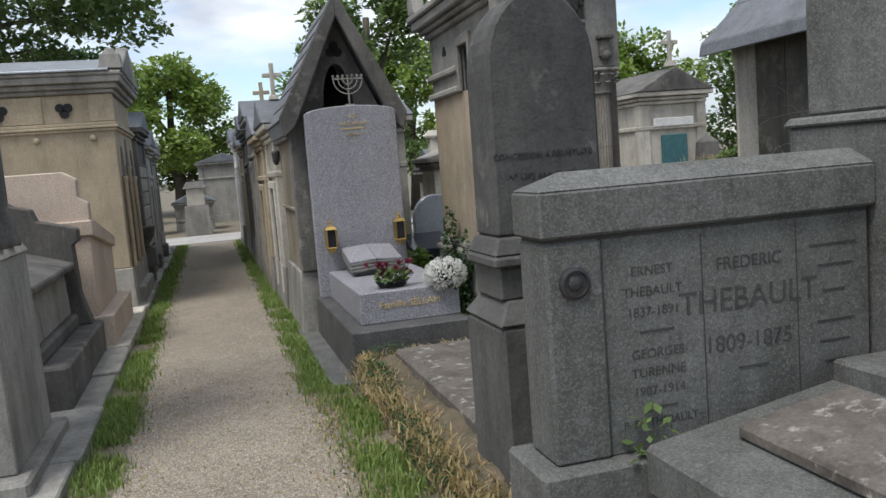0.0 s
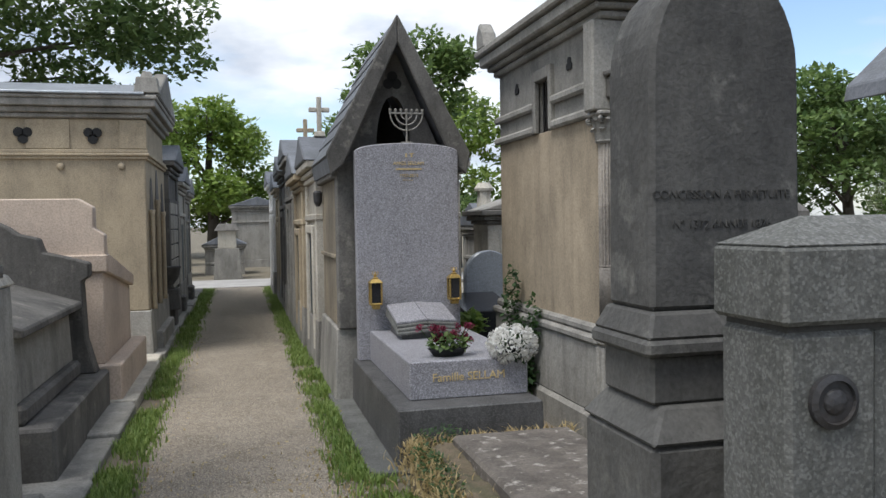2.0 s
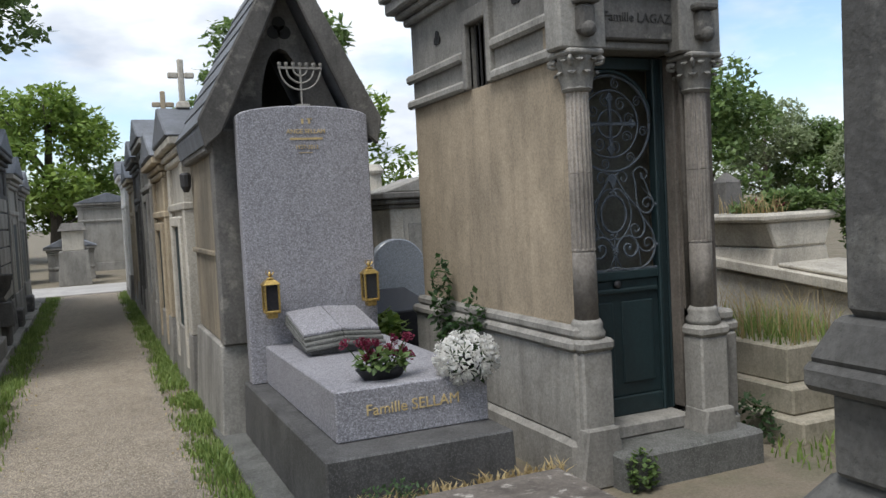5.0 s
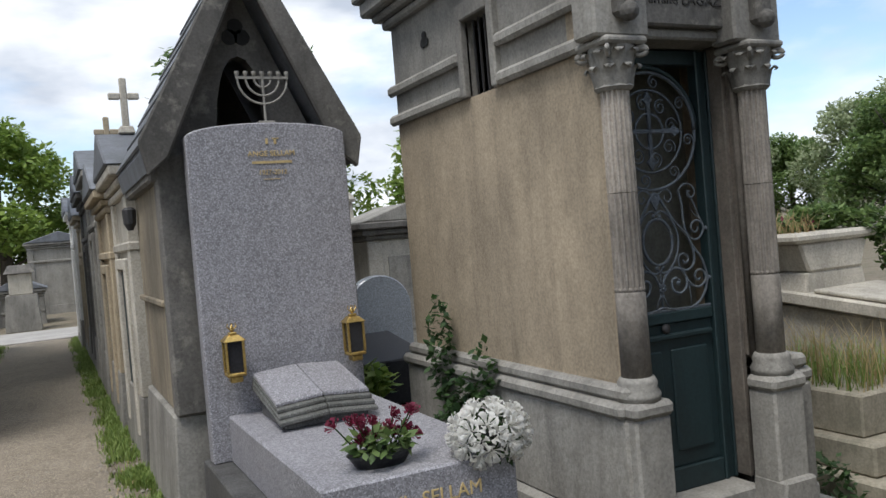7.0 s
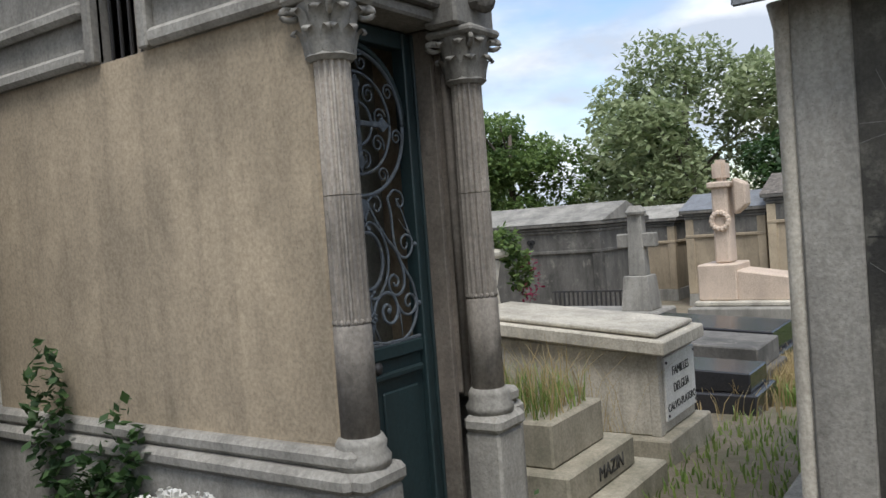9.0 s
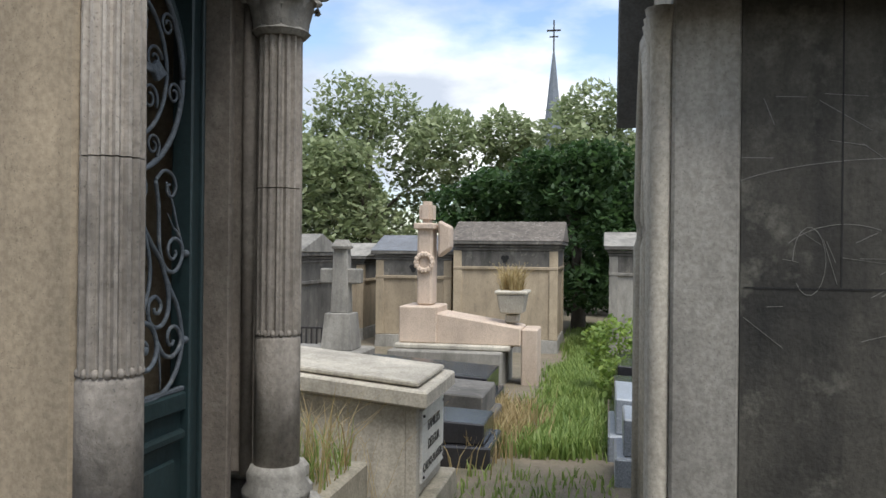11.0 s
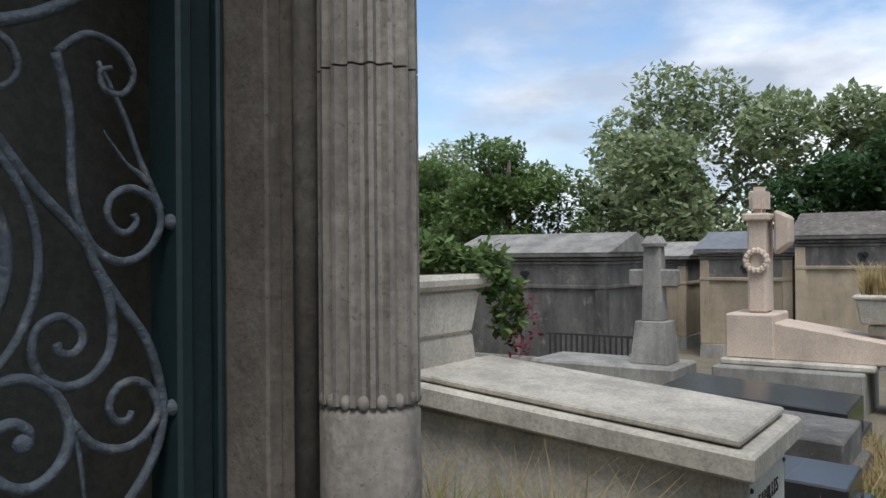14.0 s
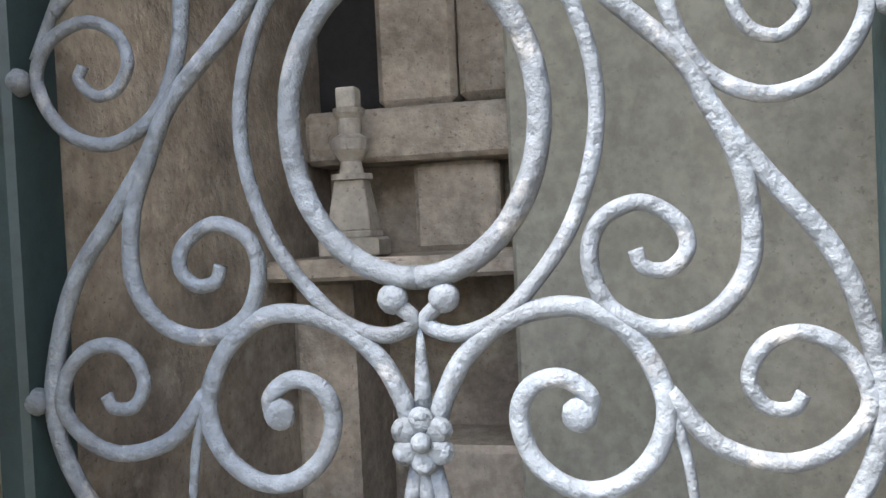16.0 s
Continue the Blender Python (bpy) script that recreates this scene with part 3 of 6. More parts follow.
def chapel(label, x0, x1, y0, y1, h, mat, roofmat, side=-1, z0=0.0, ped=0.35, crosses=True, plinth=0.55, door="x", vent=True, flat=False, top=None):
    """Small burial chapel: plinth, walls with corner pilasters, cornice, roof with pediments. side -1: its door looks to -x, +1 to +x."""
    t = thing("burial_chapel", label, "tomb chapel")
    zp = z0 + plinth
    part("plinth", frustum(x0 - 0.06, x1 + 0.06, y0 - 0.06, y1 + 0.06, z0 - 0.1, zp, 0.025), GREYST, t)
    part("wall", box(x0, x1, y0, y1, zp, z0 + h, 0.01), mat, t)
    for xx in (x0, x1):
        for yy in (y0, y1):
            part("pilaster", box(xx - 0.035 if xx == x0 else xx - 0.16, xx + 0.16 if xx == x0 else xx + 0.035, yy - 0.035 if yy == y0 else yy - 0.16, yy + 0.16 if yy == y0 else yy + 0.035, zp, z0 + h - 0.004, 0.01), mat, t)
    for k, (a, b, c) in enumerate(((0.05, 0, 0.06), (0.08, 0.07, 0.13), (0.14, 0.14, 0.22))):
        part("cornice", box(x0 - a, x1 + a, y0 - a, y1 + a, z0 + h + b, z0 + h + c, 0.012), top or mat, t, "moulded stone cornice")
    if top:
        part("frieze", box(x0 - 0.02, x1 + 0.02, y0 - 0.02, y1 + 0.02, z0 + h - 0.37, z0 + h, 0.006), top, t, "sooty frieze")
    part("string_course", box(x0 - 0.045, x1 + 0.045, y0 - 0.045, y1 + 0.045, z0 + h - 0.45, z0 + h - 0.37, 0.015), mat, t)
    zt = z0 + h + 0.222
    ym, xm = (y0 + y1) / 2, (x0 + x1) / 2
    if flat:
        part("roof", frustum(x0 - 0.13, x1 + 0.13, y0 - 0.13, y1 + 0.13, zt, zt + 0.12, 0.1), roofmat, t)
        ped = 0.12
    elif door == "x":
        part("roof", prism([(y0 - 0.16, zt), (y1 + 0.16, zt), (ym, zt + ped)], "x", x0 - 0.16, x1 + 0.16, 0.015), roofmat, t)
    else:
        part("roof", prism([(x0 - 0.16, zt), (x1 + 0.16, zt), (xm, zt + ped)], "y", y0 - 0.16, y1 + 0.16, 0.015), roofmat, t)
    if door == "x":
        xf = x0 if side < 0 else x1
        a, b = (xf - 0.03, xf + 0.02) if side < 0 else (xf - 0.02, xf + 0.03)
        w = min(0.36, (y1 - y0) * 0.25)
        part("door", box(a + 0.01, b - 0.01, ym - w, ym + w, z0 + 0.2, z0 + h - 0.6, 0.01), TEAL, t, "dark metal door")
        part("door_surround", join(box(a - 0.03, b, ym - w - 0.12, ym - w, z0 + 0.2, z0 + h - 0.5, 0.012), box(a - 0.03, b, ym + w, ym + w + 0.12, z0 + 0.2, z0 + h - 0.5, 0.012), box(a - 0.03, b, ym - w, ym + w, z0 + h - 0.6, z0 + h - 0.5, 0.012)), mat, t)
        if crosses:
            cross(t, xf + 0.1 * (1 if side < 0 else -1), ym, zt + ped + 0.06, 0.42, mat, "y")
    elif crosses:
        cross(t, xm, y0, zt + ped + 0.1, 0.55, mat, "y")
    if vent:
        bm = bmesh.new()
        for a in (0.5, 2.6, 4.71):
            q = lathe([(0.055, -0.012), (0.055, 0.012)], 0, 0, 12)
            if door == "x":
                q.transform(pose(xm + 0.05 * math.cos(a), y0 - 0.002, z0 + h - 0.19 + 0.05 * math.sin(a), 90))
            else:
                q.transform(pose(x0 - 0.024, ym + 0.05 * math.cos(a), z0 + h - 0.19 + 0.05 * math.sin(a), 0, 90))
            bm = join(bm, q)
        # flat dark discs carry the shade of a vent that isn't cut
        part("trefoil_vent", bm, HOLE, t, "trefoil opening with its shade painted dark")
    return t


# left of the lane
def left_mausoleum():
    t = thing("burial_chapel", "tan limestone burial chapel with trefoil vents and zinc roof", "tomb chapel")
    x0, x1, y0, y1 = -2.9, 0.0, 8.8, 11.3
    part("plinth", frustum(x0, x1 + 0.05, y0 - 0.06, y1 + 0.05, -0.05, 0.62, 0.03), GREYST, t)
    part("wall", box(x0, x1, y0, y1, 0.62, 2.52, 0.015), TAN, t)
    part("frieze", box(x0, x1 - 0.01, y0 + 0.015, y1, 2.62, 3.0, 0.01), TAN, t)
    for a in (-2.05, -1.1, -0.1):
        part("frieze_block", box(a - 0.26 if a < -0.5 else -0.3, a + 0.24 if a < -0.5 else 0.02, y0 - 0.005, y0 + 0.05, 2.625, 2.99, 0.01), TAN, t)
    for a, b, c in ((0.03, 2.5, 2.54), (0.055, 2.54, 2.575), (0.035, 2.575, 2.62)):
        part("string_course", box(x0, x1 + a, y0 - a, y1 + a, b, c, 0.008), TAN, t)
    for a, b, c in ((0.04, 3.0, 3.06), (0.09, 3.06, 3.13), (0.15, 3.13, 3.22), (0.17, 3.22, 3.27)):
        part("cornice", box(x0, x1 + a, y0 - a, y1 + a, b, c, 0.012), GREYST, t, "grey moulded cornice")
    part("roof", prism([(y0 - 0.2, 3.272), (y1 + 0.2, 3.272), (y1 + 0.2, 3.3), ((y0 + y1) / 2, 3.62), (y0 - 0.2, 3.3)], "x", x0, x1 + 0.02, 0.006), ZINC, t, "blue-grey zinc roof")
    part("pediment", prism([(y0 - 0.17, 3.272), (y1 + 0.17, 3.272), ((y0 + y1) / 2, 3.78)], "x", x1 + 0.025, x1 + 0.19, 0.015), GREYST, t, "carved gable above the door side")
    part("acroterion", join(frustum(-0.1, 0.2, y0 - 0.16, y0 + 0.14, 3.3, 3.5, 0.03), frustum(-0.03, 0.13, y0 - 0.08, y0 + 0.06, 3.5, 3.58, 0.03)), GREYST, t)
    for a in (-2.35, -1.38, -0.6):
        bm = bmesh.new()
        for an in (0.5, 2.64, 4.71):
            q = lathe([(0.058, -0.01), (0.058, 0.01)], 0, 0, 14)
            q.transform(pose(a + 0.055 * math.cos(an), y0 - 0.003, 2.8 - 0.055 * math.sin(an) * -1, 90))
            bm = join(bm, q)
        # vent drawn as dark discs, shade in their colour
        part("trefoil_vent", bm, HOLE, t, "trefoil opening with its shade painted dark")
    for a in (-1.9, -0.975, -0.28):
        part("rosette", ball((a, y0 - 0.01, 2.415), 0.045, 2, 1, 0.6, 1), TAN, t, smooth=True)
    for yy, zz in ((9.3, 2.3), (10.05, 2.45), (10.8, 2.3)):
        pts = [(yy - 0.22, 0.64), (yy + 0.22, 0.64), (yy + 0.22, zz - 0.5)] + [(yy + 0.22 - 0.22 * k / 5, zz - 0.5 + 0.5 * math.sin(k / 5 * 1.57)) for k in range(1, 6)] + [(yy - 0.22 * k / 5, zz - 0.5 + 0.5 * math.cos(k / 5 * 1.57)) for k in range(1, 5)] + [(yy - 0.22, zz - 0.5)]
        # panel stands proud; its dark colour paints the shade of a recess
        part("lancet_panel", prism(pts, "x", x1 - 0.02, x1 + 0.012, 0.004), DARK, t, "pointed arch recess, its shade a flat dark panel")
        part("shaft", lathe([(0.035, 0.62), (0.03, 0.7), (0.03, zz - 0.5), (0.045, zz - 0.42)], x1 + 0.04, yy - 0.28, 10), TAN, t, smooth=True)
    part("step", box(-0.35, 0.12, 9.2, 11.0, 0.0, 0.3, 0.015), GREYST, t)
    return t


left_mausoleum()


def peach_tomb():
    t = thing("peach_tomb", "smooth peach-coloured stone tomb with stepped headstone", "tomb")
    half = [(-0.3, 1.93), (-0.17, 1.85), (-0.17, 1.66), (-0.08, 1.6), (-0.08, 1.3)]
    c = -0.72
    pts = half + [(2 * c - x, z) for x, z in half[::-1]]
    part("headstone", prism(pts, "y", 6.0, 6.16, 0.01), PEACH, t)
    part("chest", prism([(6.0, 0.42), (7.75, 0.42), (7.75, 1.02), (6.0, 1.26)], "x", 2 * c + 0.1, -0.1, 0.01), PEACH, t)
    part("cap", prism([(5.97, 1.26), (7.8, 1.01), (7.8, 1.14), (6.163, 1.42), (5.97, 1.42)], "x", 2 * c + 0.06, -0.06, 0.012), PEACH, t, "sloping moulded cap")
    part("base", box(2 * c, 0.04, 5.93, 7.95, 0.06, 0.42, 0.012), PEACH, t)
    part("footing", box(2 * c - 0.05, 0.17, 5.88, 8.1, -0.05, 0.1, 0.01), PALE, t)


peach_tomb()


def dark_tomb():
    t = thing("dark_tomb", "soot-dark stone chest tomb with scrolled headboard", "tomb")
    part("step", box(-1.3, -0.05, 3.62, 5.85, 0.0, 0.4, 0.02), DARK, t)
    part("moulding", box(-1.22, -0.24, 3.72, 5.6, 0.4, 0.53, 0.025), DARK, t)
    part("chest", frustum(-1.18, -0.3, 3.76, 5.58, 0.53, 0.97, 0.02), GREYST, t, "streaked pale grey chest side")
    part("lid", prism([(-1.3, 0.97), (-0.22, 0.97), (-0.22, 1.03), (-0.76, 1.2), (-1.3, 1.03)], "y", 3.66, 5.62, 0.012), DARK, t)
    pts = [(-1.3, 0.4), (-0.12, 0.4), (-0.2, 0.7), (-0.22, 1.2), (-0.16, 1.24), (-0.16, 1.36), (-0.36, 1.42), (-0.52, 1.46), (-0.56, 1.58), (-0.64, 1.6), (-0.72, 1.62), (-0.8, 1.68), (-0.9, 1.73), (-1.05, 1.74), (-1.3, 1.7)]
    part("headboard", prism(pts, "y", 5.62, 5.8, 0.012), DARK, t)
    return t


dark_tomb()


def gothic_canopy():
    t = thing("gothic_tomb", "grey stone gothic tomb with clustered colonnettes on a tall base", "tomb")
    x0, x1, y0, y1 = -1.5, -0.08, 1.9, 2.95
    part("step", box(x0, 0.0, 1.75, 3.1, -0.05, 0.16, 0.02), GREYST, t)
    part("base", frustum(x0, x1, y0, y1, 0.16, 1.36, 0.02), GREYST, t)
    part("base_cap", frustum(x0, x1 + 0.0, y0 + 0.005, y1, 1.36, 1.42, 0.03), PALE, t)
    part("pier", box(-0.42, -0.2, 2.05, 2.6, 1.42, 4.2, 0.03), DARK, t)
    for xx, yy, r in ((-0.16, 2.08, 0.045), (-0.27, 2.02, 0.035), (-0.13, 2.3, 0.035), (-0.13, 2.55, 0.045)):
        part("colonnette", lathe([(r * 2, 1.42), (r * 2, 1.47), (r * 1.5, 1.5), (r * 1.7, 1.54), (r * 1.2, 1.6), (r, 1.66), (r, 4.2)], xx, yy, 14), DARK, t, smooth=True)
    part("back_wall", box(x0, -0.43, 2.1, 2.8, 1.42, 4.2, 0.02), DARK, t)
    part("cornice", box(x0, 0.0, 1.9, 2.95, 4.2, 4.5, 0.04), GREYST, t)


gothic_canopy()

c = chapel("dark block-built chapel with slate roof beside the lane", -2.0, -0.02, 12.0, 13.9, 2.5, DARK, SLATE, +1, crosses=False)
for r in range(6):
    for k in range(3):
        part("ashlar", box(-1.9 + 0.62 * k + (r % 2) * 0.2, -1.3 + 0.62 * k + (r % 2) * 0.2 - 0.02 if k < 2 else -0.2, 11.955, 12.0, 0.62 + r * 0.25, 0.85 + r * 0.25, 0.01), PALE, c)
        part("ashlar", box(-0.02, 0.022, 12.18 + 0.5 * k, 12.65 + 0.5 * k, 0.62 + r * 0.25, 0.85 + r * 0.25, 0.01), PALE, c)
chapel("pale stone chapel beside the lane", -2.2, -0.05, 14.6, 16.4, 2.3, PALE, SLATE, +1, crosses=False)
chapel("grey stone chapel at the lane's end", -2.2, -0.1, 17.0, 19.0, 2.2, GREYST, SLATE, +1, crosses=False)


def urn(x, yy, z, s, mat, label, plant=None):
    t = thing("stone_urn", label, "urn")
    part("pedestal", frustum(x - 0.2 * s, x + 0.2 * s, yy - 0.2 * s, yy + 0.2 * s, z, z + 0.35 * s, 0.03 * s), mat, t)
    part("bowl", lathe([(0.1 * s, z + 0.35 * s), (0.07 * s, z + 0.42 * s), (0.16 * s, z + 0.55 * s), (0.2 * s, z + 0.72 * s), (0.22 * s, z + 0.75 * s), (0.18 * s, z + 0.75 * s)], x, yy, 18), mat, t, smooth=True)
    return t


urn(0.0, 11.7, 0.35, 0.9, DARK, "dark stone urn on a block by the path")
for yy in (11.6, 13.95, 16.6):
    solo("grave_block", join(box(-0.5, 0.1, yy, yy + 0.5, 0, 0.35, 0.02), box(-0.4, -0.02, yy + 0.1, yy + 0.4, 0.35, 0.62 if yy > 12 else 0.36, 0.02)), DARK, "stepped dark stone grave block", "grave")


# ---- right of the lane: gabled chapel behind the grey tomb ----
def gabled_chapel():
    t = thing("gabled_chapel", "gothic chapel with steep slate gable, menorah and shade-darkened front", "tomb chapel")
    x0, x1, y0, y1, xm = 2.0, 3.12, 5.62, 7.05, 2.55
    part("plinth", frustum(x0 - 0.07, x1 + 0.05, y0 - 0.03, y1 + 0.05, -0.05, 0.68, 0.04), GREYST, t)
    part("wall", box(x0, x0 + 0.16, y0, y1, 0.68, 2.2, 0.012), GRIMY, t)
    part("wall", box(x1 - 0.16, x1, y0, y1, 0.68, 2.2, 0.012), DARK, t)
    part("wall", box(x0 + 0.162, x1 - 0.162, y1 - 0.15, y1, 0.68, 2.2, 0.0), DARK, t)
    # front pier, wall and gable: dark colour holds the shade under the roof
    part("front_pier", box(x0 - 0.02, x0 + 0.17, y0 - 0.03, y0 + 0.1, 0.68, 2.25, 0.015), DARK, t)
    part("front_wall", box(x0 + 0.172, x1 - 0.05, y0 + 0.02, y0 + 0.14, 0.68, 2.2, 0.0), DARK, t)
    # gable with pointed opening, set back under the verge
    a, z0, za = 0.16, 2.2, 2.86
    arch = [(xm - a, z0)] + [(xm - a + a * (k / 5) ** 1.6, z0 + 0.25 + (za - z0 - 0.25) * math.sin(k / 5 * 1.57)) for k in range(6)]
    arch2 = [(2 * xm - x, z) for x, z in arch[::-1][1:]]
    zt = 3.36
    left = [(x0 + 0.05, z0)] + arch + [(xm, zt)]
    right = [(xm, zt)] + [(xm, za)] + arch2 + [(x1 - 0.05, z0)]
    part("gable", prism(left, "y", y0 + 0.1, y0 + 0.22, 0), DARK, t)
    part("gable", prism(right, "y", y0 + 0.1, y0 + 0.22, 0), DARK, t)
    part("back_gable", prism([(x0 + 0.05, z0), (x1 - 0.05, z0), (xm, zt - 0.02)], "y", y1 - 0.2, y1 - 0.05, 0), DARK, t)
    bm = bmesh.new()
    for an in (1.57, 3.66, 5.76):
        q = lathe([(0.05, -0.01), (0.05, 0.01)], 0, 0, 12)
        q.transform(pose(xm + 0.045 * math.cos(an), y0 + 0.1, 3.0 + 0.045 * math.sin(an), 90))
        bm = join(bm, q)
    # no hole in the gable: the discs' colour gives its shade
    part("trefoil", bm, HOLE, t, "trefoil in the gable, its shade painted dark")
    for s in (-1, 1):
        ex = xm + s * 0.65
        q = prism([(xm, 3.52), (ex, 2.26), (ex - s * 0.03, 2.12), (xm, 3.36)], "y", y0 - 0.16, y1 + 0.12, 0.012)
        part("roof_slope", q, SLATE, t)
        part("verge", prism([(xm, 3.56), (ex + s * 0.02, 2.3), (ex - s * 0.02, 2.1), (ex - s * 0.14, 2.2), (xm, 3.3)], "y", y0 - 0.22, y0 - 0.165, 0.012), DARK, t, "dark stone verge of the gable")
        for r in range(7):
            f0, f1 = r / 7, (r + 1) / 7
            zz = lambda f: 3.525 - 1.25 * f
            part("slate_course", prism([(xm + s * 0.65 * f0, zz(f0)), (xm + s * 0.65 * f1, zz(f1)), (xm + s * (0.65 * f1 + 0.012), zz(f1) + 0.012), (xm + s * (0.65 * f0 + 0.004), zz(f0) + 0.004)], "y", y0 - 0.15, y1 + 0.1, 0), SLATE, t)
    part("eaves_course", box(x0 - 0.06, x0 + 0.1, y0 - 0.02, y1 + 0.06, 2.08, 2.2, 0.015), DARK, t)
    part("bracket", join(lathe([(0.03, 2.02), (0.05, 2.0), (0.045, 1.9), (0.02, 1.85)], x0 - 0.06, y1 - 0.1, 10)), BLACKIRON, t)
    part("string_course", box(x0 - 0.03, x0, y0 + 0.12, y1, 1.33, 1.37, 0.008), GRIMY, t)
    return t


gabled_chapel()


def menorah():
    bm = join(tube([(0, 0, 0), (0, 0, 0.3)], 0.008, 8), box(-0.16, 0.16, -0.006, 0.006, 0.255, 0.27, 0))
    for r in (0.05, 0.1, 0.15):
        bm = join(bm, tube([(r * math.cos(a), 0, 0.255 - r * math.sin(a)) for a in [math.pi * k / 16 for k in range(17)]], 0.007, 6))
    for k in range(-3, 4):
        bm = join(bm, lathe([(0.006, 0.265), (0.014, 0.285), (0.014, 0.3), (0.006, 0.302)], k * 0.05, 0, 8))
    bm = join(bm, box(-0.05, 0.05, -0.03, 0.03, -0.02, 0.0, 0.003))
    bm.transform(pose(2.62, 5.42, 2.4))
    solo("menorah", bm, GREYST, "pale metal seven-branched candelabrum on top of the stele", "menorah")


menorah()
chapel("grey stone chapel with carved pediment and cross", 1.98, 3.6, 7.35, 8.75, 2.15, PALE, SLATE, -1, vent=False)
chapel("weathered tan chapel with pediment and cross", 1.95, 3.6, 9.0, 10.6, 2.1, TAN, SLATE, -1, vent=False)
chapel("grey chapel with moulded cornice beside the lane", 1.95, 3.6, 11.0, 12.8, 2.5, GREYST, SLATE, -1, vent=False, crosses=False)
chapel("sooty chapel with stone roof beside the lane", 1.95, 3.6, 13.1, 15.0, 2.4, DARK, SLATE, -1, vent=False, crosses=False)
chapel("tan chapel beside the lane", 1.95, 3.6, 15.3, 17.0, 2.2, TAN, SLATE, -1, vent=False, crosses=False)
chapel("white stone chapel at the end of the lane", 1.9, 3.6, 17.5, 19.6, 2.4, WHITEP, SLATE, -1, vent=False, crosses=False)


# ---- the ochre mausoleum ----
MX0, MX1, MY0, MY1 = 3.62, 4.66, 3.5, 5.72


def scroll_points(rows, n=5):
    """Smooth line through rows by Catmull-Rom."""
    p = [Vector((*q, 0)) for q in rows]
    p = [2 * p[0] - p[1]] + p + [2 * p[-1] - p[-2]]
    out = []
    for i in range(1, len(p) - 2):
        for k in range(n):
            f = k / n
            a, b, c, d = p[i - 1], p[i], p[i + 1], p[i + 2]
            out.append(0.5 * ((2 * b) + (c - a) * f + (2 * a - 5 * b + 4 * c - d) * f * f + (3 * b - a - 3 * c + d) * f ** 3))
    out.append(p[-2])
    return out


def ribbon(pts, w, deep, taper=1.0, seg=10):
    """Forged bar of rounded section along a line in a plane that faces y."""
    bm = bmesh.new()
    rings = []
    n = len(pts)
    for i, p in enumerate(pts):
        a, b = Vector(pts[max(i - 1, 0)]), Vector(pts[min(i + 1, n - 1)])
        d = (b - a).normalized()
        u = d.cross(Vector((0, 1, 0))).normalized()
        k = 1 + (taper - 1) * i / (n - 1)
        k *= 1 + 0.05 * noise.noise((p[0] * 60, p[2] * 60, 1.7))
        rings.append([bm.verts.new(Vector(p) + u * (w * k * math.cos(6.2832 * j / seg)) + Vector((0, deep * k * math.sin(6.2832 * j / seg), 0))) for j in range(seg)])
    for p, q in zip(rings, rings[1:]):
        for j in range(seg):
            bm.faces.new((p[j], p[(j + 1) % seg], q[(j + 1) % seg], q[j]))
    bm.faces.new(rings[0][::-1])
    bm.faces.new(rings[-1])
    bmesh.ops.recalc_face_normals(bm, faces=bm.faces)
    return bm


# half of the scrollwork's pattern, in millimetres from the lower flower
SCROLLS = {
    "long": ([(0, -95), (45, -105), (110, -118), (180, -112), (237, -86), (277, -40), (296, 13), (290, 67), (270, 122), (233, 171), (202, 214), (182, 251), (131, 302), (91, 348), (50, 405), (20, 455)], 7.0, 1.0),
    "middle": ([(202, 214), (219, 171), (221, 118), (198, 84), (161, 74), (130, 90), (119, 122), (127, 147), (153, 158), (177, 144), (182, 126), (170, 113), (154, 115), (149, 127)], 7.0, 0.75),
    "lower": ([(10, 12), (16, 30), (32, 58), (64, 83), (109, 90), (145, 69), (165, 26), (156, -10), (130, -32), (101, -33), (76, -14), (67, 15), (76, 36), (97, 42), (115, 29), (112, 12)], 7.5, 0.9),
    "side": ([(166, 32), (196, -2), (236, -14), (267, -4), (288, 20), (285, 43), (269, 63), (247, 70), (227, 62), (217, 41), (226, 23), (243, 21), (250, 31)], 6.8, 0.75),
    "upper": ([(150, 470), (163, 420), (168, 382), (169, 329), (175, 284), (194, 244), (229, 223), (262, 228), (285, 249), (295, 278), (282, 304), (251, 316), (225, 305), (216, 283), (226, 264), (244, 259), (258, 272), (254, 283)], 6.5, 0.7),
    "outer": ([(18, 97), (4, 82), (25, 73), (54, 82), (80, 106), (105, 140), (122, 183), (128, 226), (122, 270), (105, 312), (80, 346), (54, 368), (25, 376), (4, 366), (18, 352)], 6.0, 0.9),
    "tendril": ([(168, 20), (177, -11), (182, -54), (184, -81), (181, -98)], 4.5, 0.4),
    "spur": ([(295, 290), (277, 327), (261, 359), (240, 410), (205, 470)], 5.0, 0.6),
    "thorn": ([(276, 324), (262, 336), (244, 347), (222, 372), (212, 385)], 4.5, 0.25),
    "top": ([(20, 455), (60, 480), (95, 470), (105, 440), (85, 418), (62, 430), (68, 448)], 5.5, 0.7),
    "shoulder": ([(150, 470), (190, 500), (235, 492), (255, 462), (240, 435), (214, 436), (208, 458), (224, 465)], 5.5, 0.7),
}


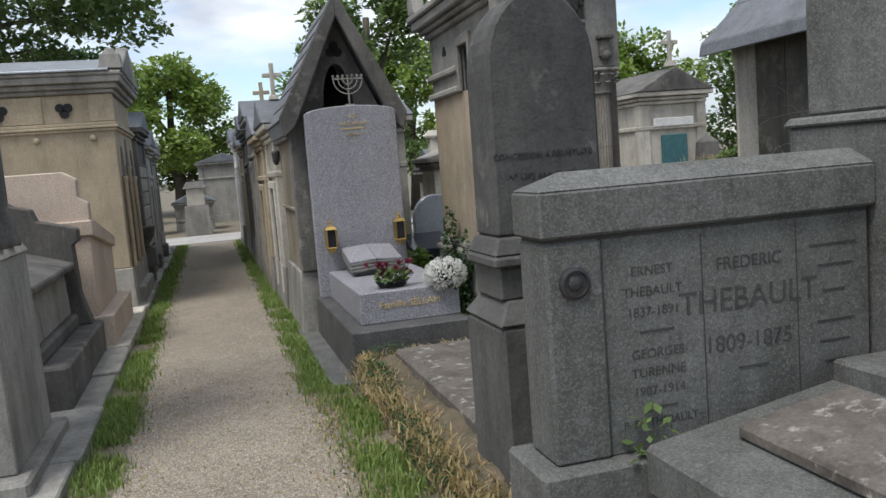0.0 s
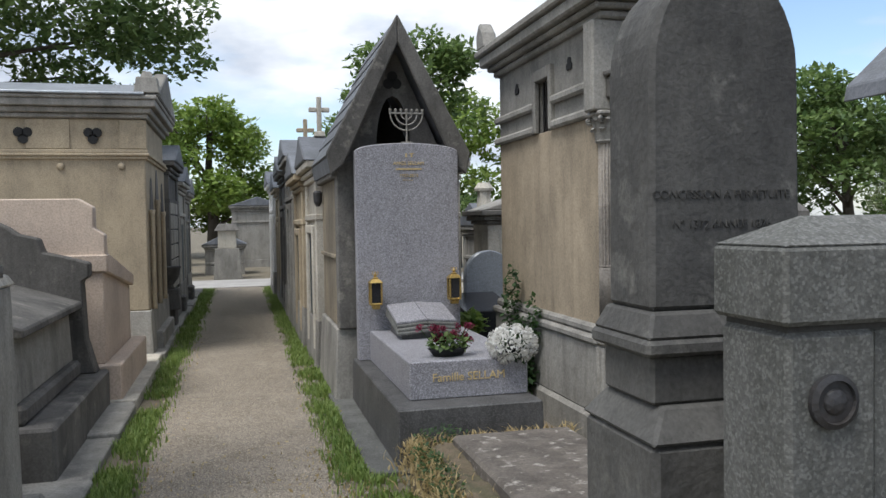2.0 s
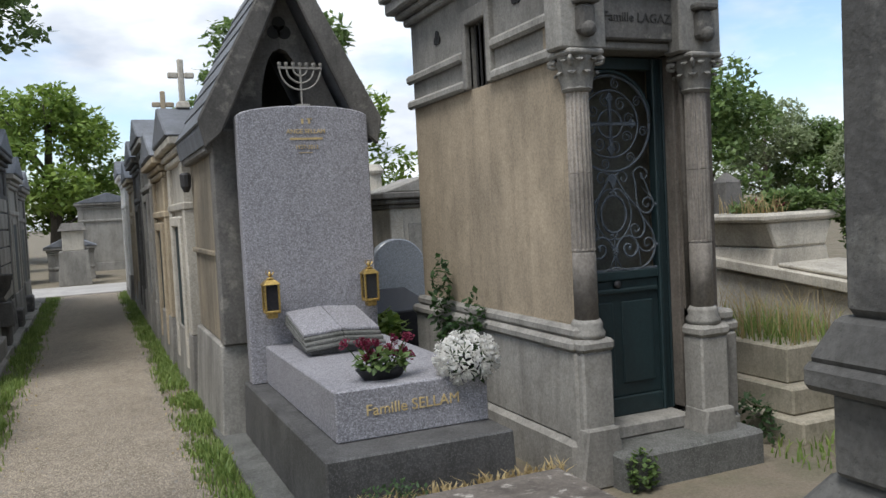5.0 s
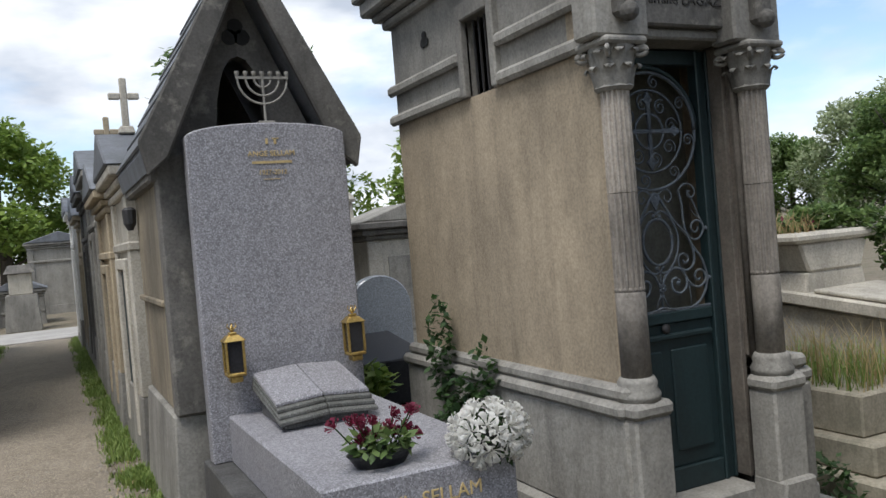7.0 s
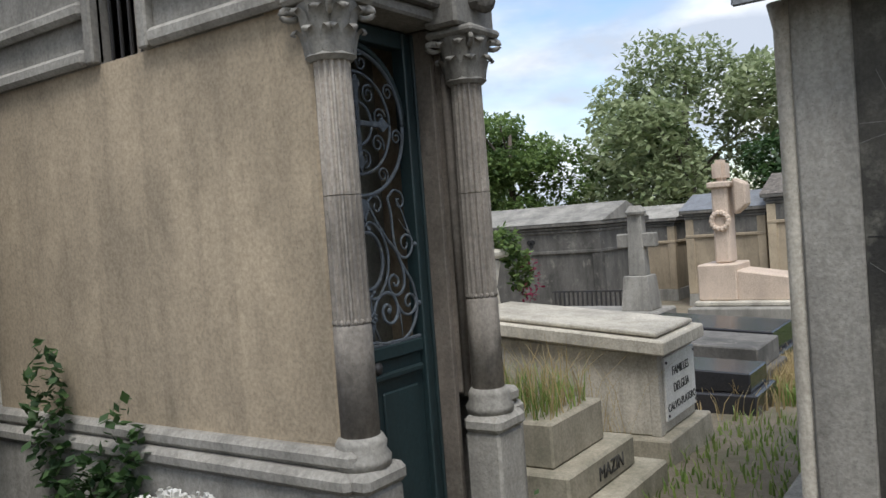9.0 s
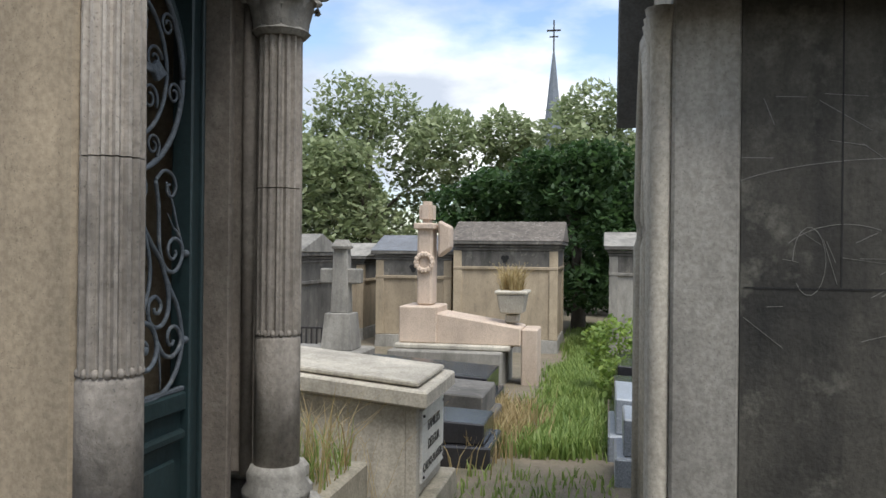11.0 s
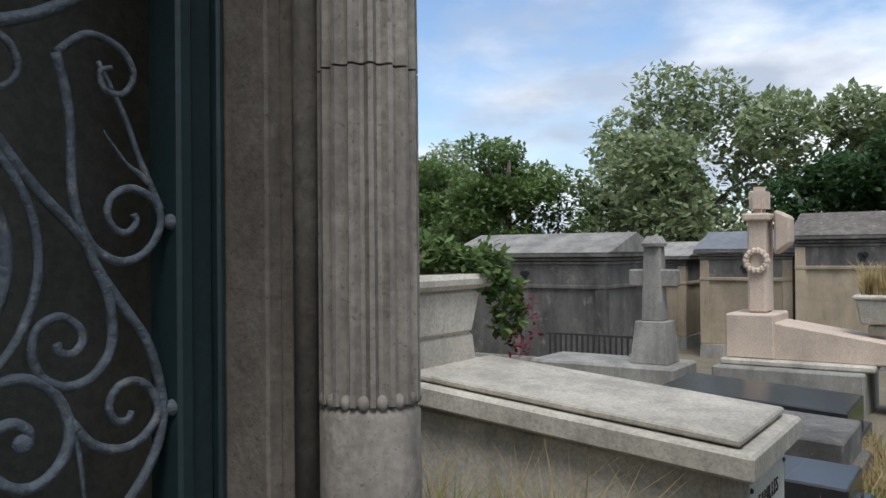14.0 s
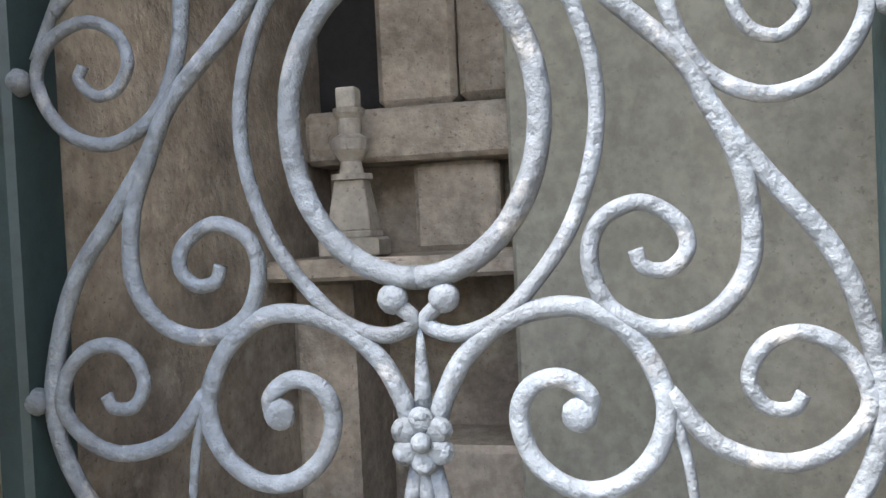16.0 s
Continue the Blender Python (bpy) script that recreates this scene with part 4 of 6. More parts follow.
def grille(t, cx, cy, cz):
    def bar(name, sx):
        rows, w, tp = SCROLLS[name]
        pts = [(cx + sx * q.x * 0.001, cy, cz + q.y * 0.001) for q in scroll_points(rows, 7)]
        return ribbon(pts, w * 0.001, w * 0.0009, tp)
    for sx in (1, -1):
        for name in SCROLLS:
            part("scroll", bar(name, sx), IRON, t, smooth=True)
        for z in (0.027, 0.274):
            part("stud", ball((cx + sx * 0.309, cy - 0.004, cz + z), 0.0115, 2), IRON, t, smooth=True)
        for z in (0.099, 0.351):
            part("curl", ball((cx + sx * 0.0185, cy - 0.001, cz + z), 0.0115, 2, 1, 0.7, 1), IRON, t, smooth=True)
        part("eye", ball((cx + sx * 0.108, cy - 0.001, cz + 0.017), 0.0125, 2, 1, 0.6, 1), IRON, t, smooth=True)
    ring = [(cx + 0.09 * math.cos(a), cy, cz + 0.225 + 0.112 * math.sin(a)) for a in [6.2832 * i / 64 - 1.5708 for i in range(65)]]
    part("ring", ribbon(ring, 0.0085, 0.0075), IRON, t, smooth=True)
    fl = part("flower", ball((cx, cy - 0.013, cz), 0.0075, 2, 1, 0.8, 1), IRON, t, smooth=True)
    for j in range(6):
        a = j * 1.047 + 0.5
        petal = join(ball((0.014, 0, 0), 0.0105, 2, 1, 0.5, 0.95), ball((0.018, -0.003, 0), 0.006, 1, 0.8, 0.5, 1.2))
        petal.transform(Matrix.Translation((cx, cy - 0.008, cz)) @ Matrix.Rotation(a, 4, "Y"))
        part("petal", petal, IRON, fl, smooth=True)
    part("spike", ribbon([(cx, cy, cz + 0.012), (cx, cy, cz + 0.04), (cx, cy, cz + 0.06), (cx, cy, cz + 0.078)], 0.0075, 0.006, 0.3), IRON, t, smooth=True)
    for dx in (-1, 0, 1):
        part("stem", ribbon([(cx + dx * 0.004, cy, cz - 0.01), (cx + dx * 0.012, cy, cz - 0.045), (cx + dx * 0.04, cy, cz - 0.1)], 0.006, 0.005), IRON, t, smooth=True)
    # spade, and the wheel with its cross in the arched head
    part("spade", prism([(cx - 0.004, cz + 0.47), (cx + 0.02, cz + 0.46), (cx + 0.03, cz + 0.43), (cx, cz + 0.375), (cx - 0.03, cz + 0.43), (cx - 0.02, cz + 0.46)], "y", cy - 0.006, cy + 0.006, 0.002), IRON, t)
    zc = cz + 0.765
    for r, w in ((0.285, 0.008), (0.2, 0.006), (0.085, 0.006)):
        part("ring", ribbon([(cx + r * math.cos(a), cy, zc + r * math.sin(a)) for a in [6.2832 * i / 56 for i in range(57)]], w, w), IRON, t, smooth=True)
    for k in range(4):
        q = prism([(-0.009, 0.0), (0.009, 0.0), (0.012, 0.13), (0.03, 0.15), (0.0, 0.195), (-0.03, 0.15), (-0.012, 0.13)], "y", -0.007, 0.007, 0.002)
        q.transform(Matrix.Translation((cx, cy, zc)) @ Matrix.Rotation(k * math.pi / 2, 4, "Y"))
        part("cross_arm", q, IRON, t)
    for k in range(16):
        a = 6.2832 * (k + 0.5) / 16
        mid, rad = (0.243, 0.034) if k % 2 else (0.14, 0.04)
        turn = [0.42 * i for i in range(22)]
        part("scroll", ribbon([(cx + mid * math.cos(a) + rad * math.cos(b + a) * (1 - b / 12), cy, zc + mid * math.sin(a) + rad * math.sin(b + a) * (1 - b / 12)) for b in turn], 0.0045, 0.0045, 0.8, 8), IRON, t, smooth=True)


def capital_bell(x, yy, z):
    """Bell and abacus of a leafy capital."""
    return join(lathe([(0.072, z), (0.088, z + 0.015), (0.074, z + 0.03), (0.08, z + 0.1), (0.105, z + 0.19)], x, yy, 16), box(x - 0.116, x + 0.116, yy - 0.116, yy + 0.116, z + 0.19, z + 0.225, 0.012))


def capital_leaves(x, yy, z):
    """Two rows of curled leaves and the corner volutes, one mesh each."""
    out = []
    for row, (zz, r) in enumerate(((0.015, 0.078), (0.08, 0.086))):
        for i in range(8):
            a = 6.2832 * (i + 0.5 * row) / 8
            bm = bmesh.new()
            d = Vector((math.cos(a), math.sin(a), 0))
            w = Vector((-math.sin(a), math.cos(a), 0))
            prof = ((0, 0.0, 0.026), (0.006, 0.04, 0.034), (0.016, 0.075, 0.032), (0.036, 0.092, 0.024), (0.044, 0.08, 0.012), (0.036, 0.072, 0.004))
            rows = []
            for o, h, hw in prof:
                c0 = Vector((x, yy, z + zz + h)) + d * (r + o)
                rows.append([bm.verts.new(c0 - w * hw - d * 0.006), bm.verts.new(c0 + d * 0.008), bm.verts.new(c0 + w * hw - d * 0.006)])
            for p0, p1 in zip(rows, rows[1:]):
                for j in range(2):
                    bm.faces.new((p0[j], p0[j + 1], p1[j + 1], p1[j]))
            out.append(bm)
    for sx in (-1, 1):
        for sy in (-1, 1):
            out.append(tube([(x + sx * (0.09 + 0.02 * math.cos(q)), yy + sy * (0.09 + 0.02 * math.cos(q)), z + 0.16 + 0.026 * math.sin(q) * (1 - q / 14)) for q in [0.6 * k for k in range(16)]], 0.011, 6))
    return out


def mausoleum():
    t = thing("ochre_mausoleum", "ochre rendered mausoleum with fluted columns and iron grille door", "mausoleum")
    x0, x1, y0, y1 = MX0, MX1, MY0, MY1
    # plinth as a ring of blocks, so that the inside stays hollow
    def ring(a, z0, z1, name, mat, b=0.012, label="", inner=0.05):
        part(name, box(x0 - a, x0 + inner, y0 - 0.1 + 0.003, y1 + a, z0, z1, b), mat, t, label)
        part(name, box(x1 - inner, x1 + a, y0 - 0.1 + 0.003, y1 + a, z0, z1, b), mat, t, label)
        part(name, box(x0 + inner + 0.002, x1 - inner - 0.002, y1 - inner, y1 + a - 0.003, z0, z1, b), mat, t, label)
    ring(0.09, -0.05, 0.26, "footing", GREYST, 0.03)
    ring(0.06, 0.26, 0.76, "plinth", GREYST)
    ring(0.085, 0.76, 0.83, "plinth_moulding", GREYST, 0.02)
    ring(0.05, 0.83, 0.9, "plinth_moulding", GREYST, 0.02)
    # side wall with its little window
    wy0, wy1, wz0, wz1 = 4.36, 4.66, 2.4, 2.83
    part("side_wall", box(x0, x0 + 0.05, y0, y1, 0.9, wz0, 0.0), RENDERED, t, "stained ochre rendered wall")
    part("side_wall", box(x0, x0 + 0.05, y0, wy0, wz0, 3.06, 0.0), GREYST, t)
    part("side_wall", box(x0, x0 + 0.05, wy1, y1, wz0, 3.06, 0.0), GREYST, t)
    part("side_wall", box(x0, x0 + 0.05, wy0, wy1, wz1, 3.06, 0.0), GREYST, t)
    part("window_frame", join(box(x0 - 0.04, x0 + 0.02, wy0 - 0.06, wy0, wz0, wz1 + 0.1, 0.008), box(x0 - 0.04, x0 + 0.02, wy1, wy1 + 0.06, wz0, wz1 + 0.1, 0.008), box(x0 - 0.045, x0 + 0.02, wy0 + 0.001, wy1 - 0.001, wz1, wz1 + 0.1, 0.008)), GREYST, t)
    part("window_grille", join(*[box(x0 + 0.02, x0 + 0.03, wy0 + 0.05 + 0.065 * i, wy0 + 0.06 + 0.065 * i, wz0, wz1, 0) for i in range(4)]), BLACKIRON, t)
    for zz in ((2.4, 2.47), (2.6, 2.67)):
        part("band", box(x0 - 0.05, x0 - 0.001, y0 - 0.05, wy0 - 0.062, zz[0], zz[1], 0.018), GREYST, t)
        part("band", box(x0 - 0.05, x0 - 0.001, wy1 + 0.062, y1 + 0.05, zz[0], zz[1], 0.018), GREYST, t)
    for yy in (3.98, 5.2):
        bm = bmesh.new()
        for an in (1.57, 3.66, 5.76):
            q = lathe([(0.03, -0.008), (0.03, 0.008)], 0, 0, 10)
            q.transform(pose(x0 - 0.002, yy + 0.028 * math.cos(an), 2.86 + 0.028 * math.sin(an), 0, 90))
            bm = join(bm, q)
        # the vent's inner shade is painted as three dark discs
        part("trefoil_vent", bm, HOLE, t, "trefoil opening with its shade painted dark")
    part("side_wall", box(x1 - 0.12, x1, y0, y1, 0.9, 3.06, 0.0), RENDERED, t)
    part("back_wall", box(x0 + 0.052, x1 - 0.122, y1 - 0.12, y1, 0.9, 3.06, 0.0), GREYST, t)
    for a, b, c in ((0.05, 3.06, 3.12), (0.1, 3.12, 3.17), (0.16, 3.17, 3.27), (0.2, 3.27, 3.34)):
        part("cornice", box(x0 - a, x1 + a, y0 - 0.12 - a, y1 + a, b, c, 0.015), GREYST, t, "heavy weathered cornice")
    part("roof", prism([(x0 - 0.16, 3.342), (x1 + 0.16, 3.342), ((x0 + x1) / 2, 3.62)], "y", y0 - 0.25, y1 + 0.15, 0.02), GREYST, t)
    for xx, yy in ((x0 - 0.1, y1 + 0.08), (x0 - 0.1, y0 - 0.2), (x1 + 0.1, y0 - 0.2)):
        part("acroterion", prism([(yy - 0.14, 3.345), (yy + 0.14, 3.345), (yy + 0.15, 3.5), (yy + 0.05, 3.62), (yy - 0.08, 3.5)], "x", xx - 0.07, xx + 0.07, 0.02), GREYST, t)
    # front: piers, columns, lintel
    for s, cx in ((0, 3.675), (1, 4.483)):
        cy = 3.449 if s == 0 else 3.428
        px0, px1 = (x0 - 0.002, 3.685) if s == 0 else (4.455, x1 + 0.002)
        # left pier in the wall's ochre, right pier in darker brown
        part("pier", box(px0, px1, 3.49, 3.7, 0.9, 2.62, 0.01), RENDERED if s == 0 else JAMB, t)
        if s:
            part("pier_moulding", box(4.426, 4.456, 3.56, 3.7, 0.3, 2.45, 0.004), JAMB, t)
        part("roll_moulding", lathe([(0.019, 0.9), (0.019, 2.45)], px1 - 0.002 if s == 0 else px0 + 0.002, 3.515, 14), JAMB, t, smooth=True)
        part("pedestal", box(cx - 0.1, cx + 0.1, cy - 0.095, 3.5, 0.3, 0.76, 0.012), GREYST, t)
        part("pedestal_cap", box(cx - 0.115, cx + 0.115, cy - 0.11, 3.5, 0.76, 0.83, 0.02), GREYST, t)
        part("pedestal_foot", prism([(cx - 0.16, 0.0), (cx + 0.16, 0.0), (cx + 0.103, 0.34), (cx - 0.103, 0.34)], "y", cy - 0.13, 3.497, 0.012), GREYST, t)
        part("column_base", lathe([(0.098, 0.83), (0.102, 0.86), (0.086, 0.885), (0.09, 0.91), (0.076, 0.935)], cx, cy, 24), GREYST, t, smooth=True)
        part("column_shaft", lathe([(0.068, 0.93), (0.067, 1.305), (0.06, 1.32)], cx, cy, 28), COLSTONE, t, smooth=True)
        part("fluted_shaft", lathe([(0.067, 1.32), (0.0665, 1.75)], cx, cy, 64, 1, 0.011), COLSTONE, t)
        part("fluted_shaft", lathe([(0.0665, 1.753), (0.064, 2.2)], cx, cy, 64, 1, 0.011), COLSTONE, t)
        for i in range(16):
            a = 6.2832 * (i * 4 + 1.5) / 64
            part("flute_stop", ball((cx + 0.06 * math.cos(a), cy + 0.06 * math.sin(a), 1.324), 0.0085, 2, 1, 1, 1.3), COLSTONE, t, smooth=True)
        cap = part("capital", capital_bell(cx, cy, 2.2), GREYST, t, "leafy carved capital")
        for q in capital_leaves(cx, cy, 2.2):
            part("leaf", q, GREYST, cap, smooth=True)
        part("console", join(box(cx - 0.05, cx + 0.05, 3.3, 3.5, 2.5, 2.66, 0.02), box(cx - 0.07, cx + 0.07, 3.28, 3.5, 2.66, 2.7, 0.01), ball((cx, 3.31, 2.52), 0.045, 2)), DARK, t)
        part("entablature_block", box(cx - 0.15, cx + 0.15, 3.36, 3.52, 2.425, 3.06, 0.012), GREYST, t)
    part("lintel", box(3.772, 4.418, 3.47, 3.7, 2.45, 2.5, 0.01), GREYST, t)
    part("name_panel", box(3.82, 4.36, 3.43, 3.6, 2.5, 2.74, 0.01), DARK, t)
    words("Famille LAGAZ", 0.075, pose(4.09, 3.427, 2.6, 90), CARVED, t, 0.003)
    for a, b, c in ((0.03, 2.74, 2.8), (0.06, 2.8, 2.84)):
        part("lintel_cornice", box(3.82, 4.36, 3.43 - a, 3.7, b, c, 0.012), GREYST, t)
    bm = box(3.82, 4.36, 3.41, 3.6, 2.84, 3.06, 0.01)
    for i in range(9):
        a = math.pi * i / 8
        bm = join(bm, ball((4.09 + 0.24 * math.cos(a), 3.39, 3.02 - 0.12 * math.sin(a)), 0.032, 1))
    part("garland_frieze", bm, DARK, t, "carved garland above the door")
    part("threshold", box(3.72, 4.72, 3.2, 3.75, -0.05, 0.2, 0.02), WORN, t, "rough stone step at the door")
    part("sill", box(3.78, 4.41, 3.48, 3.76, 0.2, 0.285, 0.012), GREYST, t)
    # inside
    part("inner_floor", box(x0 + 0.055, x1 - 0.125, 3.76, y1 - 0.125, 0.15, 0.28, 0.0), GREYST, t)
    part("lining", box(x0 + 0.052, x0 + 0.062, 3.72, 4.45, 0.28, 2.38, 0), INSIDE, t, "peeling inner plaster")
    part("lining", box(x0 + 0.064, 4.058, 4.45, 4.5, 0.28, 3.0, 0), INSIDE, t)
    part("lining", box(4.06, x1 - 0.122, 3.96, 4.5, 0.28, 3.0, 0.004), OLIVE, t, "olive plastered inner wall")
    part("lining", box(x0 + 0.055, x1 - 0.125, 3.72, 4.5, 3.0, 3.05, 0), INSIDE, t)
    strip_m = pose(4.19, 3.955, 1.06, 0, 29)
    part("timber_strip", box(-0.14, 0.14, -0.004, 0.004, -0.006, 0.006, 0.002, m=strip_m), JAMB, t)
    part("altar_shelf", box(x0 + 0.064, 4.056, 4.16, 4.449, 1.365, 1.395, 0.006), INSIDE, t)
    part("altar_block", box(x0 + 0.064, 3.78, 4.25, 4.449, 0.28, 1.364, 0.01), INSIDE, t)
    part("altar_block", box(3.86, 4.056, 4.3, 4.449, 0.28, 1.1, 0.01), INSIDE, t)
    part("niche_block", box(3.8, 3.93, 4.37, 4.449, 1.63, 2.1, 0.01), INSIDE, t)
    part("niche_block", box(3.935, 4.056, 4.36, 4.449, 1.63, 2.1, 0.012), INSIDE, t)
    part("niche_block", box(x0 + 0.064, 4.056, 4.34, 4.449, 1.54, 1.625, 0.008), INSIDE, t)
    part("niche_block", box(3.85, 3.99, 4.38, 4.449, 1.396, 1.538, 0.008), INSIDE, t)
    # dark sheet paints the niche's shade; nothing is hollowed out
    part("niche_recess", box(x0 + 0.064, 3.798, 4.42, 4.449, 1.627, 2.1, 0), HOLE, t, "empty niche with its shade painted dark")
    # door
    d = part("door", box(3.726, 4.338, 3.64, 3.7, 2.37, 2.44, 0.004), TEAL, t, "dark blue-green painted iron door")
    part("door_stile", box(4.34, 4.366, 3.635, 3.7, 0.286, 2.44, 0.005), TEAL, d)
    part("door_stile", box(4.368, 4.408, 3.648, 3.7, 0.286, 2.44, 0.004), TEAL, d)
    part("door_stile", box(4.41, 4.424, 3.638, 3.7, 0.286, 2.44, 0.004), TEAL, d)
    part("door_stile", box(3.694, 3.724, 3.638, 3.7, 0.286, 2.44, 0.005), TEAL, d)
    part("bottom_rail", box(3.726, 4.338, 3.64, 3.7, 0.286, 0.4, 0.006), TEAL, d)
    part("lock_rail", box(3.726, 4.338, 3.642, 3.695, 1.11, 1.165, 0.006), TEAL, d)
    part("panel", box(3.726, 4.338, 3.66, 3.69, 0.402, 1.108, 0.004), TEAL, d)
    part("raised_panel", box(3.77, 4.0, 3.648, 3.662, 0.48, 0.98, 0.006), TEAL, d)
    part("raised_panel", box(4.06, 4.29, 3.648, 3.662, 0.48, 0.98, 0.006), TEAL, d)
    part("ledge", box(3.74, 4.325, 3.635, 3.662, 1.03, 1.06, 0.008), TEAL, d)
    part("arch_rim", tube([(4.032 + 0.3 * math.cos(a), 3.66, 2.05 + 0.31 * math.sin(a)) for a in [math.pi * k / 20 for k in range(21)]], 0.012, 8), TEAL, d, smooth=True)
    part("knob", lathe([(0.02, 0), (0.026, 0.008), (0.012, 0.02)], 0, 0, 14), BLACKIRON, d, smooth=True).matrix_basis = pose(4.03, 3.65, 1.085, 90)
    g = part("grille", box(3.726, 4.338, 3.65, 3.665, 1.166, 1.178, 0.002), IRON, t, "blue-grey wrought iron scrollwork")
    grille(g, 4.032, 3.655, 1.283)
    return t


mausoleum()


def candlestick():
    t = thing("candlestick", "chipped white marble candlestick with a candle stump on the altar", "candlestick")
    part("foot", box(-0.045, 0.045, -0.035, 0.035, 0, 0.028, 0.004), PALE, t)
    part("foot_step", box(-0.035, 0.035, -0.03, 0.03, 0.028, 0.038, 0.002), PALE, t)
    part("pyramid", frustum(-0.033, 0.033, -0.028, 0.028, 0.038, 0.112, 0.011, 0.002), PALE, t)
    part("baluster", lathe([(0.03, 0.112), (0.03, 0.12), (0.018, 0.121), (0.015, 0.138), (0.027, 0.155), (0.03, 0.17), (0.016, 0.178), (0.017, 0.2), (0.023, 0.208), (0.023, 0.215)], 0, 0, 18), PALE, t)
    part("candle", box(-0.0145, 0.0145, -0.0145, 0.0145, 0.215, 0.245, 0.002), PALE, t)
    t.matrix_basis = pose(3.795, 4.235, 1.395)


candlestick()


# ---- round-topped dark stele on its pedestal, and the ivy mound ----
def dark_stele():
    t = thing("tall_stele", "tall round-topped dark grey stone stele on a pedestal", "gravestone")
    xm, zs = 2.57, 2.12
    pts = [(xm - 0.262, 1.38), (xm + 0.262, 1.38), (xm + 0.256, zs)] + [(xm + 0.256 * math.cos(a), zs + 0.33 * math.sin(a)) for a in [math.pi * k / 16 for k in range(1, 16)]] + [(xm - 0.256, zs)]
    part("shaft", prism(pts, "y", 0.47, 0.76, 0.015), STELE, t)
    part("moulding", frustum(xm - 0.3, xm + 0.3, 0.42, 0.81, 1.3, 1.38, 0.035), STELE, t)
    part("moulding", box(xm - 0.305, xm + 0.305, 0.415, 0.815, 1.25, 1.3, 0.012), STELE, t)
    part("die", box(xm - 0.272, xm + 0.272, 0.45, 0.78, 1.1, 1.25, 0.01), STELE, t)
    part("pedestal_slope", frustum(xm - 0.32, xm + 0.32, 0.36, 0.87, 1.0, 1.1, 0.07), STELE, t)
    part("pedestal", box(xm - 0.31, xm + 0.31, 0.37, 0.86, 0.2, 1.0, 0.02), STELE, t)
    words("CONCESSION A PERPETUITE", 0.037, pose(xm - 0.02, 0.468, 1.72, 90), CARVED, t, 0.002)
    words("Nº 1372 ANNEE 1876", 0.037, pose(xm - 0.02, 0.468, 1.63, 90), CARVED, t, 0.002)
    t.matrix_basis = Matrix.Translation((0, -0.18, 0))
    return t


dark_stele()


def mound():
    rng = random.Random(11)
    bm = bmesh.new()
    nx, ny = 26, 44
    g = []
    for i in range(nx + 1):
        col = []
        for j in range(ny + 1):
            x, yy = 2.08 + 1.12 * i / nx, 0.1 + 2.95 * j / ny
            e = min(i, nx - i, j, ny - j)
            z = (0, 0.2, 0.27, 0.3)[min(e, 3)] + 0.05 * noise.noise((x * 4, yy * 4, 0)) + (0.02 * noise.noise((x * 15, yy * 15, 2)))
            col.append(bm.verts.new((x + 0.02 * noise.noise((yy * 6, z, 1)), yy, z if e else -0.05)))
        g.append(col)
    for i in range(nx):
        for j in range(ny):
            bm.faces.new((g[i][j], g[i + 1][j], g[i + 1][j + 1], g[i][j + 1]))
    t = solo("grave_mound", bm, MOSS, "overgrown mound of moss and dead ivy around a sunken slab", "grave", smooth=True)
    sl = solo("grave_slab", box(2.34, 3.1, 0.95, 2.85, 0.26, 0.36, 0.02), LICHEN, "flat lichen-spotted stone slab in the mound", "grave slab")
    spots = []
    for _ in range(5200):
        s = rng.random()
        x = 2.08 + rng.gauss(0.06, 0.06) if s < 0.6 else rng.uniform(2.1, 3.2)
        yy = rng.uniform(0.1, 3.05) if s < 0.6 else (3.02 - abs(rng.gauss(0, 0.06)))
        spots.append((x, yy, rng.uniform(0.1, 0.3)))
    tagged(meshpart("dead_ivy", blades(rng, spots, 0.06, 0.006, 1.4), DRY), "brown dry stems matted over the mound's edge", "dead ivy", kind="stuff")
    me = leaves(rng, [(2.14, 2.4, 0.28, 0.1, 0.5, 0.09), (2.3, 2.98, 0.3, 0.2, 0.1, 0.09), (2.1, 1.2, 0.2, 0.07, 0.8, 0.12)], 2600, 0.026)
    tagged(meshpart("ivy", me, LEAFDARK), "small green ivy leaves over the mound's corner", "ivy", kind="stuff")


mound()


